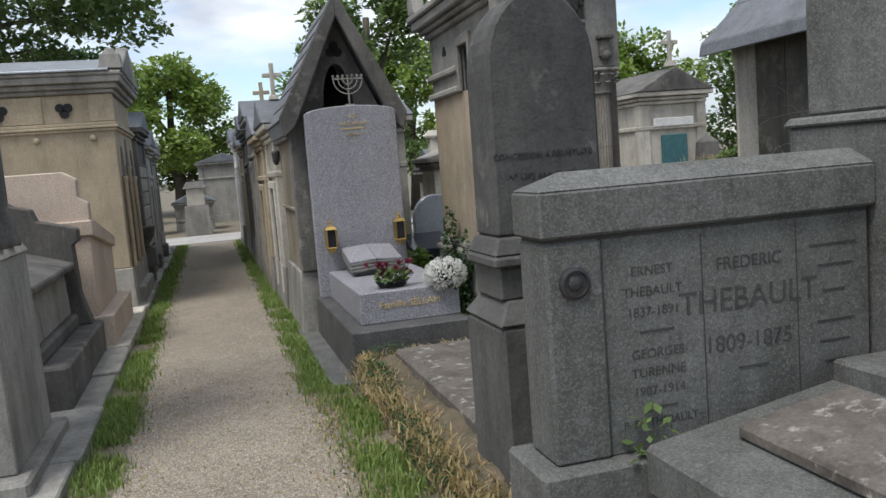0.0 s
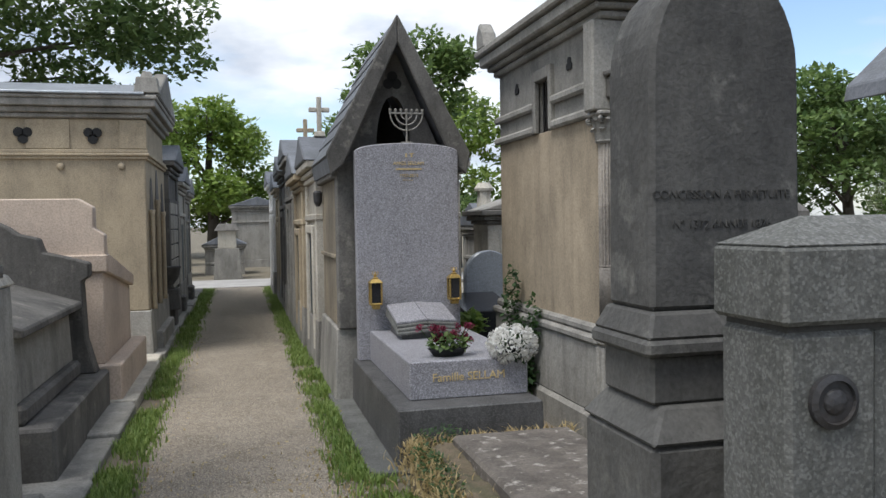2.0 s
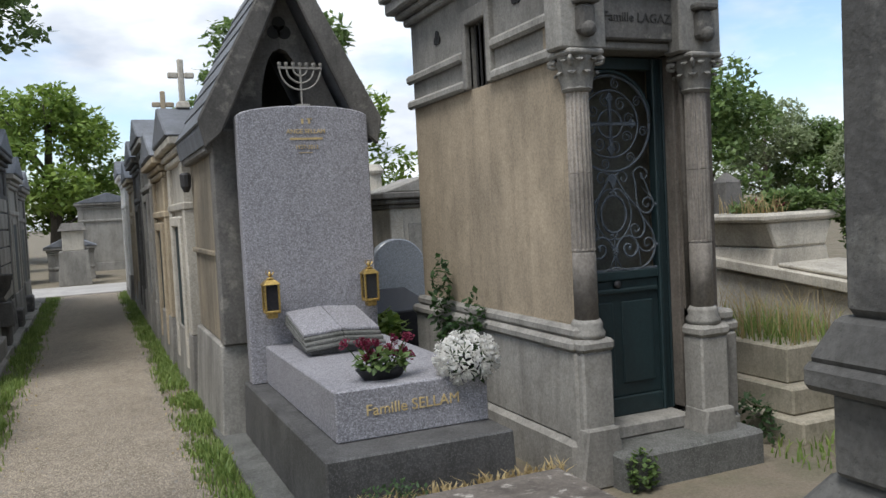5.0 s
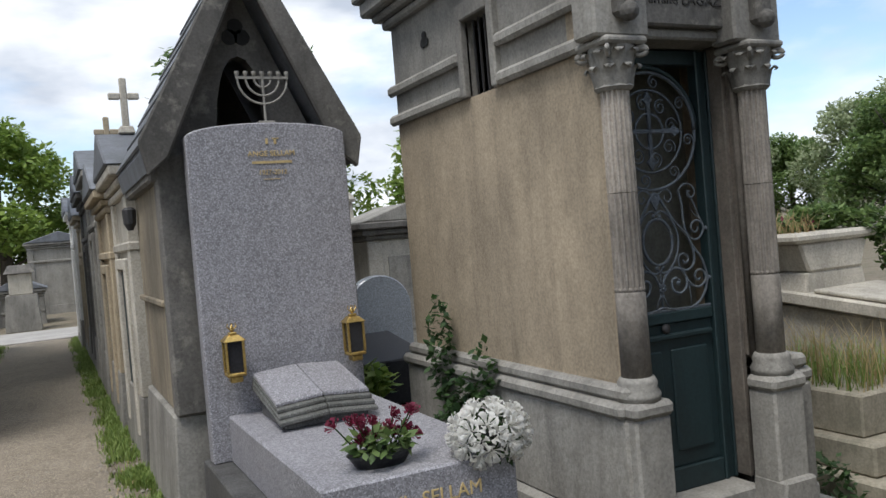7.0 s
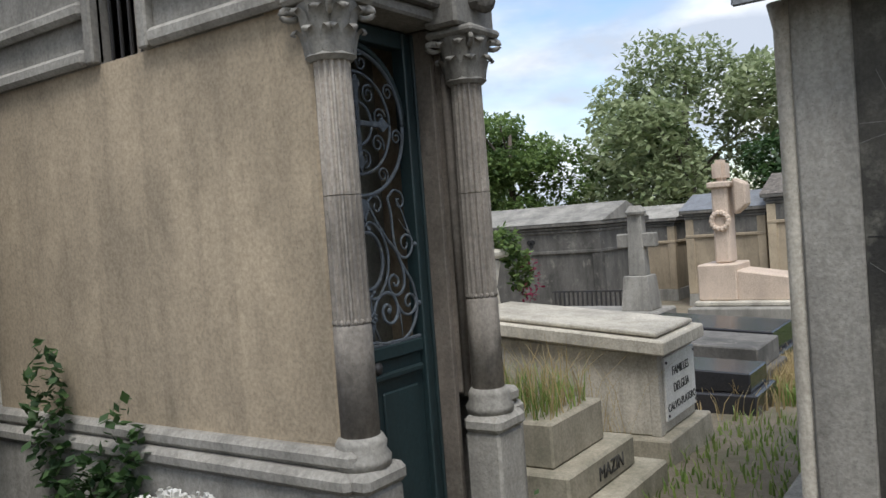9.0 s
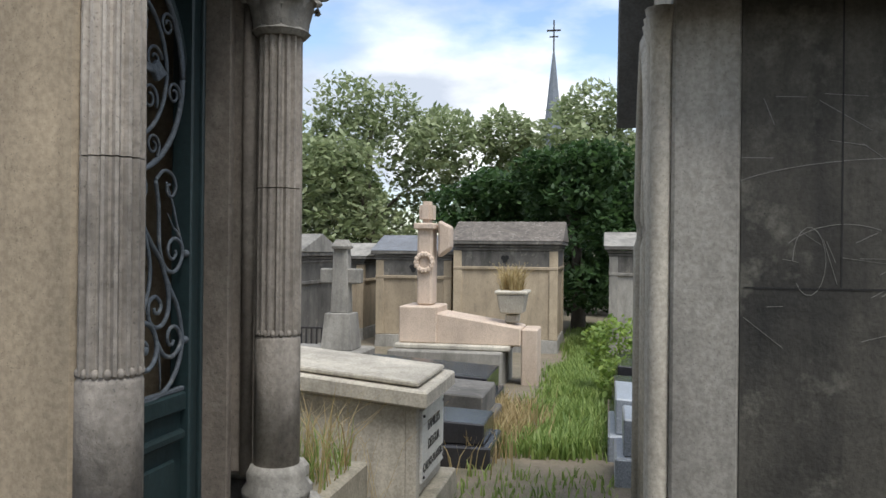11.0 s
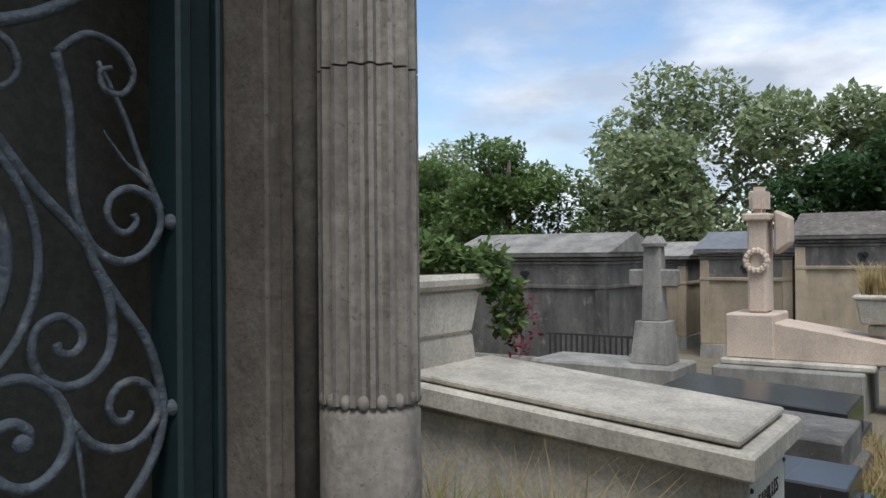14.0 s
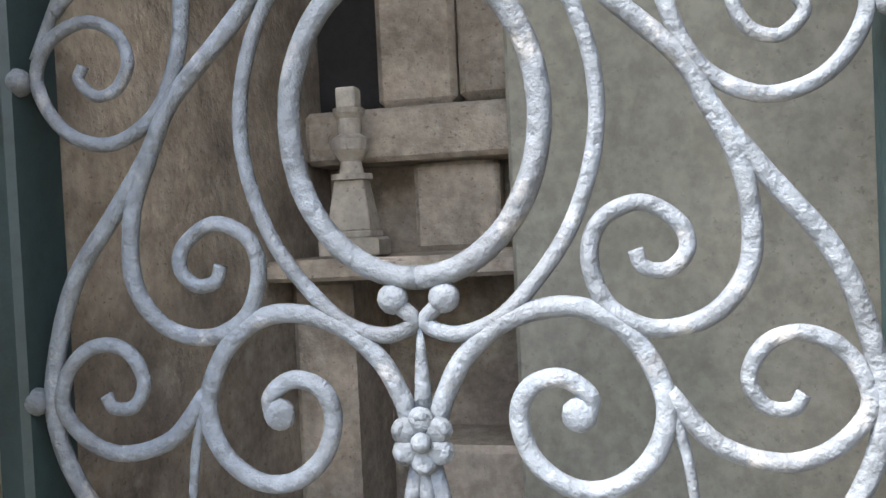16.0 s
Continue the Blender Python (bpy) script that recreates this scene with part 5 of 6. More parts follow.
def inscribed_tomb():
    t = thing("inscribed_tomb", "grey granite wall tomb with carved family names", "tomb")
    part("plinth", box(2.12, 3.62, -0.55, -0.18, -0.05, 0.62, 0.015), WORN, t)
    part("pilaster", box(2.2, 2.42, -0.482, -0.24, 0.62, 1.42, 0.012), WORN, t)
    part("panel", box(2.422, 3.58, -0.466, -0.26, 0.62, 1.42, 0.006), WORN, t, "carved granite panel with mossy foot")
    part("lintel", box(2.185, 3.6, -0.495, -0.23, 1.435, 1.6, 0.01), WORN, t)
    part("joint", box(2.21, 3.57, -0.47, -0.25, 1.42, 1.435, 0), CARVED, t)
    bm = prism([(-0.495, 1.6), (-0.23, 1.6), (-0.3625, 1.665)], "x", 2.185, 3.6, 0)
    for v in bm.verts:
        if v.co.z > 1.65:
            v.co.x += 0.14 if v.co.x < 2.5 else 0
    part("ridge", bev(bm, 0.006), WORN, t, "hipped granite coping")
    part("medallion", join(lathe([(0.058, 0), (0.058, 0.012), (0.046, 0.018), (0.044, 0.01)], 0, 0, 24), ball((0, 0, 0.008), 0.03, 2, 1, 1, 0.5)), BLACKIRON, t, "small dark bronze medallion").matrix_basis = pose(2.304, -0.484, 1.275, 90)
    y = -0.4665
    words("THEBAULT", 0.125, pose(3.03, y, 1.1, 90), CARVED, t, 0.002)
    words("FREDERIC", 0.066, pose(3.03, y, 1.255, 90), CARVED, t, 0.002)
    words("1809-1875", 0.09, pose(3.02, y, 0.945, 90), CARVED, t, 0.002)
    for k, w in enumerate(("ERNEST", "THEBAULT", "1837-1891")):
        words(w, 0.05, pose(2.62, y, 1.27 - 0.075 * k, 90), CARVED, t, 0.0015)
    for k, w in enumerate(("GEORGES", "TURENNE", "1907-1914")):
        words(w, 0.05, pose(2.63, y, 0.965 - 0.07 * k, 90), CARVED, t, 0.0015)
    words("P. DE THEBAULT", 0.042, pose(2.63, y, 0.71, 90), CARVED, t, 0.0015)
    bm = bmesh.new()
    for a, b, z in ((2.56, 2.7, 1.06), (2.57, 2.7, 0.775), (2.97, 3.1, 0.87), (3.36, 3.46, 1.12), (3.36, 3.46, 0.84), (3.3, 3.52, 1.3), (3.34, 3.5, 1.22), (3.33, 3.5, 1.0), (3.34, 3.48, 0.92)):
        bm = bars(bm, a, b, z, y, 0.007)
    part("worn_lines", bm, CARVED, t, "worn carved lines")
    part("divider", join(box(2.825, 2.829, y - 0.002, y + 0.01, 0.64, 1.4, 0), box(3.24, 3.244, y - 0.002, y + 0.01, 0.64, 1.4, 0)), CARVED, t)
    p = thing("granite_pedestal", "tall grey granite monument block beside the wall tomb", "monument")
    part("base", box(3.6, 4.4, -0.75, 0.0, -0.05, 1.76, 0.015), WORN, p)
    part("cap", frustum(3.58, 4.42, -0.77, 0.02, 1.76, 1.8, 0.02), WORN, p)
    part("shaft", box(3.66, 4.34, -0.7, -0.05, 1.8, 3.3, 0.015), WORN, p)
    g = thing("ledger_grave", "low weathered granite ledger with raised slab and damp moss", "grave")
    part("kerb", box(2.5, 3.9, -2.3, -0.56, -0.05, 0.5, 0.02), WORN, g)
    part("ledger", prism([(2.5, 0.5), (3.9, 0.5), (3.9, 0.62), (3.3, 0.8), (2.5, 0.68)], "y", -2.3, -0.56, 0.015), WORN, g)
    bm = box(2.75, 3.2, -2.2, -0.75, 0.0, 0.05, 0.01)
    for v in bm.verts:
        v.co.z += 0.722 + (v.co.x - 2.75) * 0.15
    part("raised_slab", bm, LICHEN, g)
    part("headblock", box(3.3, 3.9, -0.95, -0.57, 0.72, 0.88, 0.012), WORN, g)
    rng = random.Random(2)
    for x, yy, z, n in ((2.3, -0.62, 0.05, 120), (2.55, -0.52, 0.62, 30), (2.2, -0.65, 0.3, 60)):
        tagged(meshpart("weed", leaves(rng, [(x, yy, z + 0.06, 0.1, 0.06, 0.1)], n, 0.05), LEAF), "small green weed growing at the tomb's foot", "weed")


inscribed_tomb()


# ---- gothic chapel with the black scratched side wall ----
def black_chapel():
    t = thing("gothic_chapel", "gothic stone chapel with black scratched side wall", "tomb chapel")
    x0, x1, y0, y1 = 5.0, 7.3, 0.2, 2.26
    part("side_wall", box(x0, x0 + 0.2, y0, y1 - 0.22, -0.05, 2.45, 0.0), SOOT, t, "black sooty wall scored with scratches")
    part("corner_strip", box(x0 - 0.004, x0 + 0.2, y1 - 0.219, y1, -0.05, 2.45, 0.01), GREYST, t, "cleaner grey corner stone")
    part("side_wall", box(x1 - 0.2, x1, y0, y1, -0.1, 2.45, 0.0), GREYST, t)
    part("side_wall", box(x0 + 0.201, x1 - 0.201, y0, y0 + 0.2, -0.1, 2.45, 0.0), GREYST, t)
    xm = 6.1
    a, zs, za = 0.5, 1.6, 2.45
    arch = [(xm - a, 0.1), (xm - a, zs)] + [(xm - a + a * (1 - math.cos(k / 6 * 1.2)) / (1 - math.cos(1.2)), zs + (za - zs) * math.sin(k / 6 * 1.2) / math.sin(1.2)) for k in range(1, 7)]
    left = [(x0 + 0.201, -0.05)] + [(xm - a, -0.05)] + arch + [(xm, 3.35), (x0 + 0.05, 2.46)] + [(x0 + 0.201, 2.45)]
    part("front", prism(left, "y", y1 - 0.22, y1 - 0.02, 0), PALE, t)
    right = [(2 * xm - x, z) for x, z in left]
    part("front", prism([(min(x, x1 - 0.201), z) for x, z in right], "y", y1 - 0.22, y1 - 0.02, 0), PALE, t)
    for k, (off, r, yy) in enumerate(((0.0, 0.04, y1), (0.1, 0.05, y1 + 0.02), (0.22, 0.03, y1))):
        for s in (-1, 1):
            pts = [(xm + s * (a + off), yy, 0.1), (xm + s * (a + off), yy, zs)] + [(xm + s * (a + off - (a + off) * (1 - math.cos(q / 8 * 1.2)) / (1 - math.cos(1.2))), yy, zs + (za + off - zs) * math.sin(q / 8 * 1.2) / math.sin(1.2)) for q in range(1, 9)]
            part("arch_moulding", tube(pts, r, 8), PALE, t, smooth=True)
    for xx in (x0 + 0.05, x0 + 0.17, x0 + 0.27):
        part("colonnette", lathe([(0.07, 0.1), (0.07, 0.2), (0.04, 0.26), (0.04, 2.3), (0.06, 2.4)], xx, y1 + 0.03, 12), PALE, t, smooth=True)
    part("door", box(xm - a, xm + a, y1 - 0.2, y1 - 0.14, 0.1, 2.4, 0.0), DARK, t)
    bm = bmesh.new()
    for xx in (-0.3, -0.1, 0.1, 0.3):
        bm = join(bm, tube([(xm + xx, y1 - 0.1, 0.15), (xm + xx, y1 - 0.1, 1.6)], 0.02, 6))
    for k in range(4):
        for zz in (1.0, 1.7, 1.95):
            bm = join(bm, tube([(xm - 0.3 + 0.2 * k + 0.08 * math.cos(q), y1 - 0.1, zz + 0.1 * math.sin(q)) for q in [6.2832 * i / 12 for i in range(13)]], 0.014, 5))
    part("tracery", bm, BLACKIRON, t)
    part("step", box(x0 + 0.3, x1 - 0.3, y1 + 0.08, y1 + 0.35, -0.1, 0.12, 0.02), GREYST, t)
    part("roof", prism([(x0 - 0.22, 2.36), (x0 - 0.2, 2.46), (xm, 3.6), (x1 + 0.2, 2.46), (x1 + 0.22, 2.36), (x1 + 0.1, 2.4), (xm, 3.42), (x0 - 0.1, 2.4)], "y", y0 - 0.2, y1 + 0.16, 0.01), SLATE, t, "grey stone roof with deep eaves")
    for k in range(3):
        f = 0.25 * (k + 1)
        part("roof_roll", prism([(x0 - 0.2 + (xm - x0 + 0.2) * f, 2.465 + 1.14 * f), (x0 - 0.16 + (xm - x0 + 0.2) * f, 2.52 + 1.14 * f), (x0 - 0.1 + (xm - x0 + 0.2) * f, 2.53 + 1.14 * f)], "y", y0 - 0.2, y1 + 0.16, 0), SLATE, t)
    rng = random.Random(4)
    for k in range(34):
        yy, zz = rng.uniform(1.2, 2.0), rng.uniform(1.3, 2.2)
        an = rng.choice((0.0, 0.1, 0.7, -0.6, 1.2)) + rng.gauss(0, 0.1)
        ln = rng.uniform(0.04, 0.22)
        q = box(0, 0.003, -ln / 2, ln / 2, -0.0008, 0.0008, 0)
        q.transform(pose(x0 - 0.0015, yy, zz, math.degrees(an)))
        part("scratch", q, SCRATCH, t, "pale scratch")
    for yc, zc, ry, rz, a0, a1 in ((1.55, 1.72, 0.6, 0.16, 0.5, 2.3), (1.83, 1.55, 0.05, 0.11, 0.0, 5.6), (1.72, 1.45, 0.25, 0.22, 0.8, 2.0), (1.2, 1.3, 0.5, 0.25, 0.6, 1.9), (1.3, 1.1, 0.6, 0.25, 0.9, 2.2)):
        arc = [(x0 - 0.0006, yc + ry * math.cos(a0 + (a1 - a0) * k / 16), zc + rz * math.sin(a0 + (a1 - a0) * k / 16)) for k in range(17)]
        part("scratch", tube(arc, 0.0013, 5), SCRATCH, t, "pale curved scratch")
    part("stone_joint", join(box(x0 - 0.002, x0 + 0.01, 0.3, y1 - 0.23, 1.46, 1.465, 0), box(x0 - 0.002, x0 + 0.01, 1.73, 1.735, 1.47, 2.4, 0)), HOLE, t)


black_chapel()


# ---- tombs east of the mausoleum ----
def planter_tomb():
    t = thing("stepped_planter_tomb", "stepped cement tomb with planter of dry grass", "tomb")
    part("step", box(5.15, 6.25, 3.32, 4.6, -0.1, 0.14, 0.015), CEMENT, t)
    part("step", box(5.22, 6.1, 3.46, 4.55, 0.14, 0.32, 0.015), CEMENT, t)
    part("planter", join(box(5.3, 5.95, 3.58, 4.45, 0.32, 0.56, 0.012)), CEMENT, t)
    words("MAZIN", 0.11, pose(5.75, 3.457, 0.19, 90), CARVED, t, 0.003)
    rng = random.Random(6)
    tagged(meshpart("dry_plant", blades(rng, [(rng.uniform(5.34, 5.9), rng.uniform(3.62, 4.4), 0.55) for _ in range(240)], 0.42, 0.0035, 0.9), DRY), "dry yellow grass growing in the planter", "plant", kind="stuff")
    tagged(meshpart("plant", blades(rng, [(rng.uniform(5.34, 5.9), rng.uniform(3.62, 4.4), 0.55) for _ in range(400)], 0.25, 0.004, 0.8), GRASS), "green grass tuft in the planter", "plant", kind="stuff")


planter_tomb()


def plaque_tomb():
    t = thing("chest_tomb", "cream stone chest tomb with sloping lid and name plaque", "tomb")
    part("base", frustum(6.64, 7.6, 3.42, 5.95, -0.3, 0.12, 0.03), CEMENT, t, "rough mossy cement base")
    part("chest", prism([(3.54, 0.12), (5.9, 0.12), (5.9, 0.86), (3.54, 0.67)], "x", 6.76, 7.5, 0.012), PALE, t)
    part("corner_strip", box(6.752, 6.84, 3.532, 3.6, 0.12, 0.67, 0.006), PALE, t)
    part("lid", prism([(3.46, 0.67), (5.9, 0.9), (5.9, 1.0), (3.46, 0.77)], "x", 6.68, 7.56, 0.012), PALE, t)
    part("lid_top", prism([(3.52, 0.785), (5.04, 0.925), (5.04, 0.955), (3.52, 0.815)], "x", 6.74, 7.5, 0.008), PALE, t)
    part("plaque", box(6.85, 7.47, 3.518, 3.538, 0.2, 0.63, 0.004), WHITEP, t, "white marble name plaque")
    for x in (6.875, 7.445):
        for z in (0.235, 0.595):
            part("bolt", ball((x, 3.517, z), 0.011, 2), BLACKIRON, t, smooth=True)
    for k, w in enumerate(("FAMILLES", "DELGUA", "CALVO-PLATERO")):
        words(w, 0.085 if k < 2 else 0.075, pose(7.16, 3.516, 0.49 - 0.115 * k, 90), CARVED, t, 0.002)
    p = thing("stone_planter", "cream stone trough planter with red and green creeper", "planter")
    part("body", prism([(6.72, 0.9), (7.46, 0.9), (7.42, 1.08), (6.76, 1.08)], "y", 5.1, 5.85, 0.012), PALE, p)
    part("bowl", prism([(6.78, 1.08), (7.4, 1.08), (7.5, 1.32), (6.68, 1.32)], "y", 5.09, 5.86, 0.02), PALE, p)
    part("rim", box(6.6, 7.58, 5.05, 5.92, 1.32, 1.4, 0.025), PALE, p)
    rng = random.Random(8)
    tagged(meshpart("creeper", leaves(rng, [(7.3, 5.4, 1.5, 0.3, 0.25, 0.12), (7.6, 5.15, 1.42, 0.2, 0.15, 0.16), (7.72, 5.05, 1.2, 0.13, 0.1, 0.2), (6.95, 5.5, 1.44, 0.25, 0.25, 0.07)], 2600, 0.065), LEAF), "green creeper spilling over the stone planter", "plant")
    tagged(meshpart("dry_creeper", leaves(rng, [(7.8, 5.0, 1.1, 0.16, 0.1, 0.25), (7.0, 5.4, 1.46, 0.2, 0.2, 0.07), (7.7, 4.98, 0.98, 0.1, 0.06, 0.12)], 170, 0.05), ROSER), "reddish dry creeper leaves on the stone planter", "plant")
    tagged(meshpart("dry_plant", blades(rng, [(rng.uniform(6.65, 7.1), rng.uniform(5.15, 5.7), 1.38) for _ in range(120)], 0.22, 0.005, 1.2), DRY), "dry yellow grass in the trough planter", "plant", kind="stuff")


plaque_tomb()
rng = random.Random(9)
tagged(meshpart("dry_stalks", blades(rng, [(rng.gauss(6.35, 0.14), rng.uniform(3.6, 4.5), 0.1) for _ in range(90)], 0.75, 0.0025, 0.8), DRY), "tall dry brown stalks in front of the chest tomb", "plant", kind="stuff")


def low_grave(x0, x1, y0, y1, h, mat, label, head=None, dz=0.0):
    g0 = gz((x0 + x1) / 2)
    t = thing("low_grave", label, "grave", "low polished graves")
    part("kerb", box(x0, x1, y0, y1, g0 - 0.05, g0 + h * 0.45, 0.015), mat, t)
    part("ledger", prism([(y0 + 0.06, g0 + h * 0.45), (y1 - 0.06, g0 + h * 0.45), (y1 - 0.06, g0 + h), (y0 + 0.06, g0 + h * 0.85)], "x", x0 + 0.06, x1 - 0.06, 0.012), mat, t)
    if head:
        part("headstone", box(x1 - 0.14 if head > 0 else x0, x1 if head > 0 else x0 + 0.14, y0 + 0.1, y1 - 0.1, g0 + h, g0 + h + abs(head), 0.015), mat, t)
    return t


low_grave(8.5, 9.2, 3.35, 4.9, 0.42, BLACKG, "polished black granite grave beside the lane")
low_grave(9.4, 10.4, 3.5, 5.1, 0.55, DARK, "dark weathered stone grave beside the lane")
low_grave(10.7, 11.8, 3.65, 5.3, 0.6, BLACKG, "black granite grave with grey edge")
low_grave(8.2, 8.9, 1.0, 2.4, 0.5, BLUEG, "pale blue-grey granite grave")
low_grave(9.1, 10.2, 0.9, 2.45, 0.55, BLUEG, "blue-grey granite ledger grave")
low_grave(10.5, 11.4, 0.9, 2.45, 0.5, BLACKG, "glossy black granite grave")
low_grave(11.7, 13.0, 0.8, 2.4, 0.62, BLACKG, "black granite grave with flowers on it")
tagged(meshpart("shrub", leaves(rng, [(13.6, 2.3, 0.25, 0.6, 0.5, 0.45), (14.3, 1.6, 0.2, 0.5, 0.5, 0.3), (12.2, 2.35, 0.05, 0.3, 0.25, 0.3)], 2600, 0.09), LEAFLIGHT), "bright green leafy shrub among the graves", "shrub")


def rose_cross_monument():
    g0 = gz(15)
    t = thing("cross_monument", "pinkish stone cross monument with wreath and sloping ledger", "monument")
    part("base", box(14.2, 15.7, 4.2, 5.95, g0 - 0.1, 0.05, 0.02), GREYST, t)
    part("plinth", box(14.4, 15.5, 4.1, 5.9, 0.05, 0.13, 0.02), PALE, t)
    part("ledger", prism([(3.95, 0.12), (5.4, 0.12), (5.4, 0.62), (3.95, 0.4)], "x", 14.55, 15.35, 0.02), PEACH, t)
    part("footer", box(14.6, 15.3, 3.7, 3.948, g0 - 0.1, 0.38, 0.02), PEACH, t)
    part("pedestal", box(14.5, 15.4, 5.25, 5.85, 0.13, 0.7, 0.02), PEACH, t)
    part("shaft", box(14.72, 15.15, 5.38, 5.62, 0.7, 1.95, 0.03), PEACH, t)
    part("shaft_head", join(box(14.66, 15.2, 5.33, 5.67, 1.9, 2.0, 0.02), box(14.75, 15.1, 5.39, 5.61, 2.0, 2.35, 0.06, 2)), PEACH, t)
    part("arm", prism([(5.1, 1.6), (5.3, 1.45), (5.3, 2.05), (5.1, 1.95)], "x", 14.78, 15.08, 0.03), PEACH, t)
    bm = bmesh.new()
    for i in range(14):
        a = 6.2832 * i / 14
        bm = join(bm, ball((14.7, 5.5 + 0.13 * math.cos(a), 1.38 + 0.13 * math.sin(a)), 0.05, 1))
    part("wreath", bm, PEACH, t)
    t.matrix_basis = pose(0, -0.2, 0)
    u = thing("square_urn", "cream stone square urn of dry plants", "urn")
    bm = frustum(14.75, 15.25, 3.85, 4.2, 0.6, 0.9, -0.05, 0.02)
    part("bowl", bm, PALE, u)
    part("rim", box(14.68, 15.32, 3.77, 4.28, 0.9, 0.96, 0.02), PALE, u)
    part("foot", box(14.85, 15.15, 3.92, 4.13, 0.44, 0.6, 0.03), PALE, u)
    u.matrix_basis = pose(0, -0.1, 0)
    tagged(meshpart("dry_plant", blades(rng, [(rng.uniform(14.78, 15.22), rng.uniform(3.78, 4.08), 0.9) for _ in range(300)], 0.5, 0.01, 0.8), DRY), "dry reddish plants in the square urn", "plant", kind="stuff")


rose_cross_monument()


def tall_grave_cross(x, yy, top, mat, label):
    g0 = gz(x)
    t = thing("grave_cross", label, "grave cross")
    part("base", box(x - 0.5, x + 0.5, yy - 0.4, yy + 1.6, g0 - 0.1, g0 + 0.5, 0.03), mat, t)
    part("pedestal", frustum(x - 0.25, x + 0.25, yy - 0.25, yy + 0.25, g0 + 0.5, g0 + 1.05, 0.05), mat, t)
    part("shaft", frustum(x - 0.12, x + 0.12, yy - 0.14, yy + 0.14, g0 + 1.05, top, 0.03), mat, t)
    part("arm", box(x - 0.09, x + 0.09, yy - 0.32, yy + 0.32, top - 0.55, top - 0.32, 0.02), mat, t)
    part("head", lathe([(0.16, top - 0.02), (0.17, top + 0.02), (0.1, top + 0.12)], x, yy, 14), mat, t)


tall_grave_cross(14.1, 6.45, 1.6, GREYST, "grey stone cross on a pedestal grave")
fence = thing("iron_fence", "low black iron grave railing", "fence")
for k in range(18):
    part("bar", box(15.0, 15.03, 6.9 + 0.09 * k, 6.925 + 0.09 * k, -0.5, 0.25, 0), BLACKIRON, fence)
part("rail", box(15.0, 15.03, 6.85, 8.5, 0.25, 0.28, 0), BLACKIRON, fence)

gE = gz(21)
chapel("sooty ochre chapel with lichened stone roof", 21.0, 23.5, 3.62, 5.98, 2.35, RENDERED, LICHEN, -1, gE, 0.5, False, 0.3, "y", top=DARK)
chapel("ochre chapel with slate roof behind the cross", 21.3, 23.5, 6.15, 7.95, 2.1, RENDERED, SLATE, -1, gE, 0.4, False, 0.3, "y", top=DARK)
chapel("ochre rendered chapel with trefoil vent", 22.5, 24.5, 8.7, 10.6, 1.95, RENDERED, GREYST, -1, gE, 0.35, False, 0.3, "y", top=DARK)
chapel("grey chapel with pediment over its door", 17.5, 20.0, 8.6, 11.8, 2.05, DARK, GREYST, -1, gE, 0.4, False, 0.3, "y", top=DARK)
chapel("grey-brown chapel with panelled frieze", 21.0, 23.5, 0.4, 2.4, 2.25, GREYST, GREYST, -1, gE, 0.35, False, 0.3, "y", top=DARK)
chapel("grey chapel with white cross on its door", 20.0, 22.5, -2.4, 0.2, 2.3, GREYST, SLATE, -1, gE, 0.35, False, 0.3)
chapel("pale chapel far down the grass lane", 44, 47, 2.3, 4.2, 2.6, PALE, SLATE, -1, gE - 0.3, 0.5, True, 0.3)
c = chapel("cream chapel with pediment, cross and blue-green door", 8.62, 9.9, 10.0, 11.6, 2.62, PALE, DARK, -1, gz(9.2), 0.42, True, 0.4, "y", False)
part("door", box(9.0, 9.52, 9.955, 10.0, 0.1, 1.9, 0.01), BRONZE, c, "blue-green bronze door")
part("name_panel", box(8.86, 9.66, 9.94, 10.0, 2.05, 2.2, 0.01), WHITEP, c, "white name panel")
def aedicule():
    t = thing("aedicule_tomb", "weathered pale stone aedicule tomb with scrolled shoulder", "tomb")
    x0, x1, y0, y1 = 4.22, 5.0, 8.1, 8.8
    part("plinth", frustum(x0 - 0.1, x1 + 0.1, y0 - 0.1, y1 + 0.1, -0.05, 0.5, 0.03), GREYST, t)
    part("die", box(x0, x1, y0, y1, 0.5, 1.62, 0.012), PALE, t)
    for a in (x0 - 0.02, x1 - 0.14):
        part("pilaster", box(a, a + 0.16, y0 - 0.03, y0 + 0.05, 0.5, 1.6, 0.01), PALE, t)
    part("panel", box(x0 + 0.2, x1 - 0.2, y0 - 0.012, y0 + 0.02, 0.7, 1.45, 0.006), GREYST, t)
    for a, b, c in ((0.03, 1.62, 1.67), (0.08, 1.67, 1.73), (0.13, 1.73, 1.8)):
        part("cornice", box(x0 - a, x1 + a, y0 - a, y1 + a, b, c, 0.012), DARK, t, "sooty moulded cornice")
    part("pediment", prism([(x0 - 0.1, 1.802), (x1 + 0.1, 1.802), ((x0 + x1) / 2, 1.97)], "y", y0 - 0.1, y1, 0.01), GREYST, t)


aedicule()


def obelisk():
    t = thing("obelisk", "slim dark grey stone obelisk on a block", "monument")
    part("base", frustum(7.42, 8.02, 6.4, 7.0, gz(7.7), 0.62, 0.03), GREYST, t)
    bm = frustum(7.55, 7.89, 6.53, 6.87, 0.62, 1.72, 0.06, 0.008)
    part("shaft", bm, DARK, t)
    part("tip", frustum(7.61, 7.83, 6.59, 6.81, 1.721, 1.83, 0.1, 0.0), DARK, t)


obelisk()
chapel("grey chapel in the next row", 5.6, 7.4, 12.4, 14.2, 1.35, GREYST, SLATE, -1, 0, 0.45, False, 0.4)


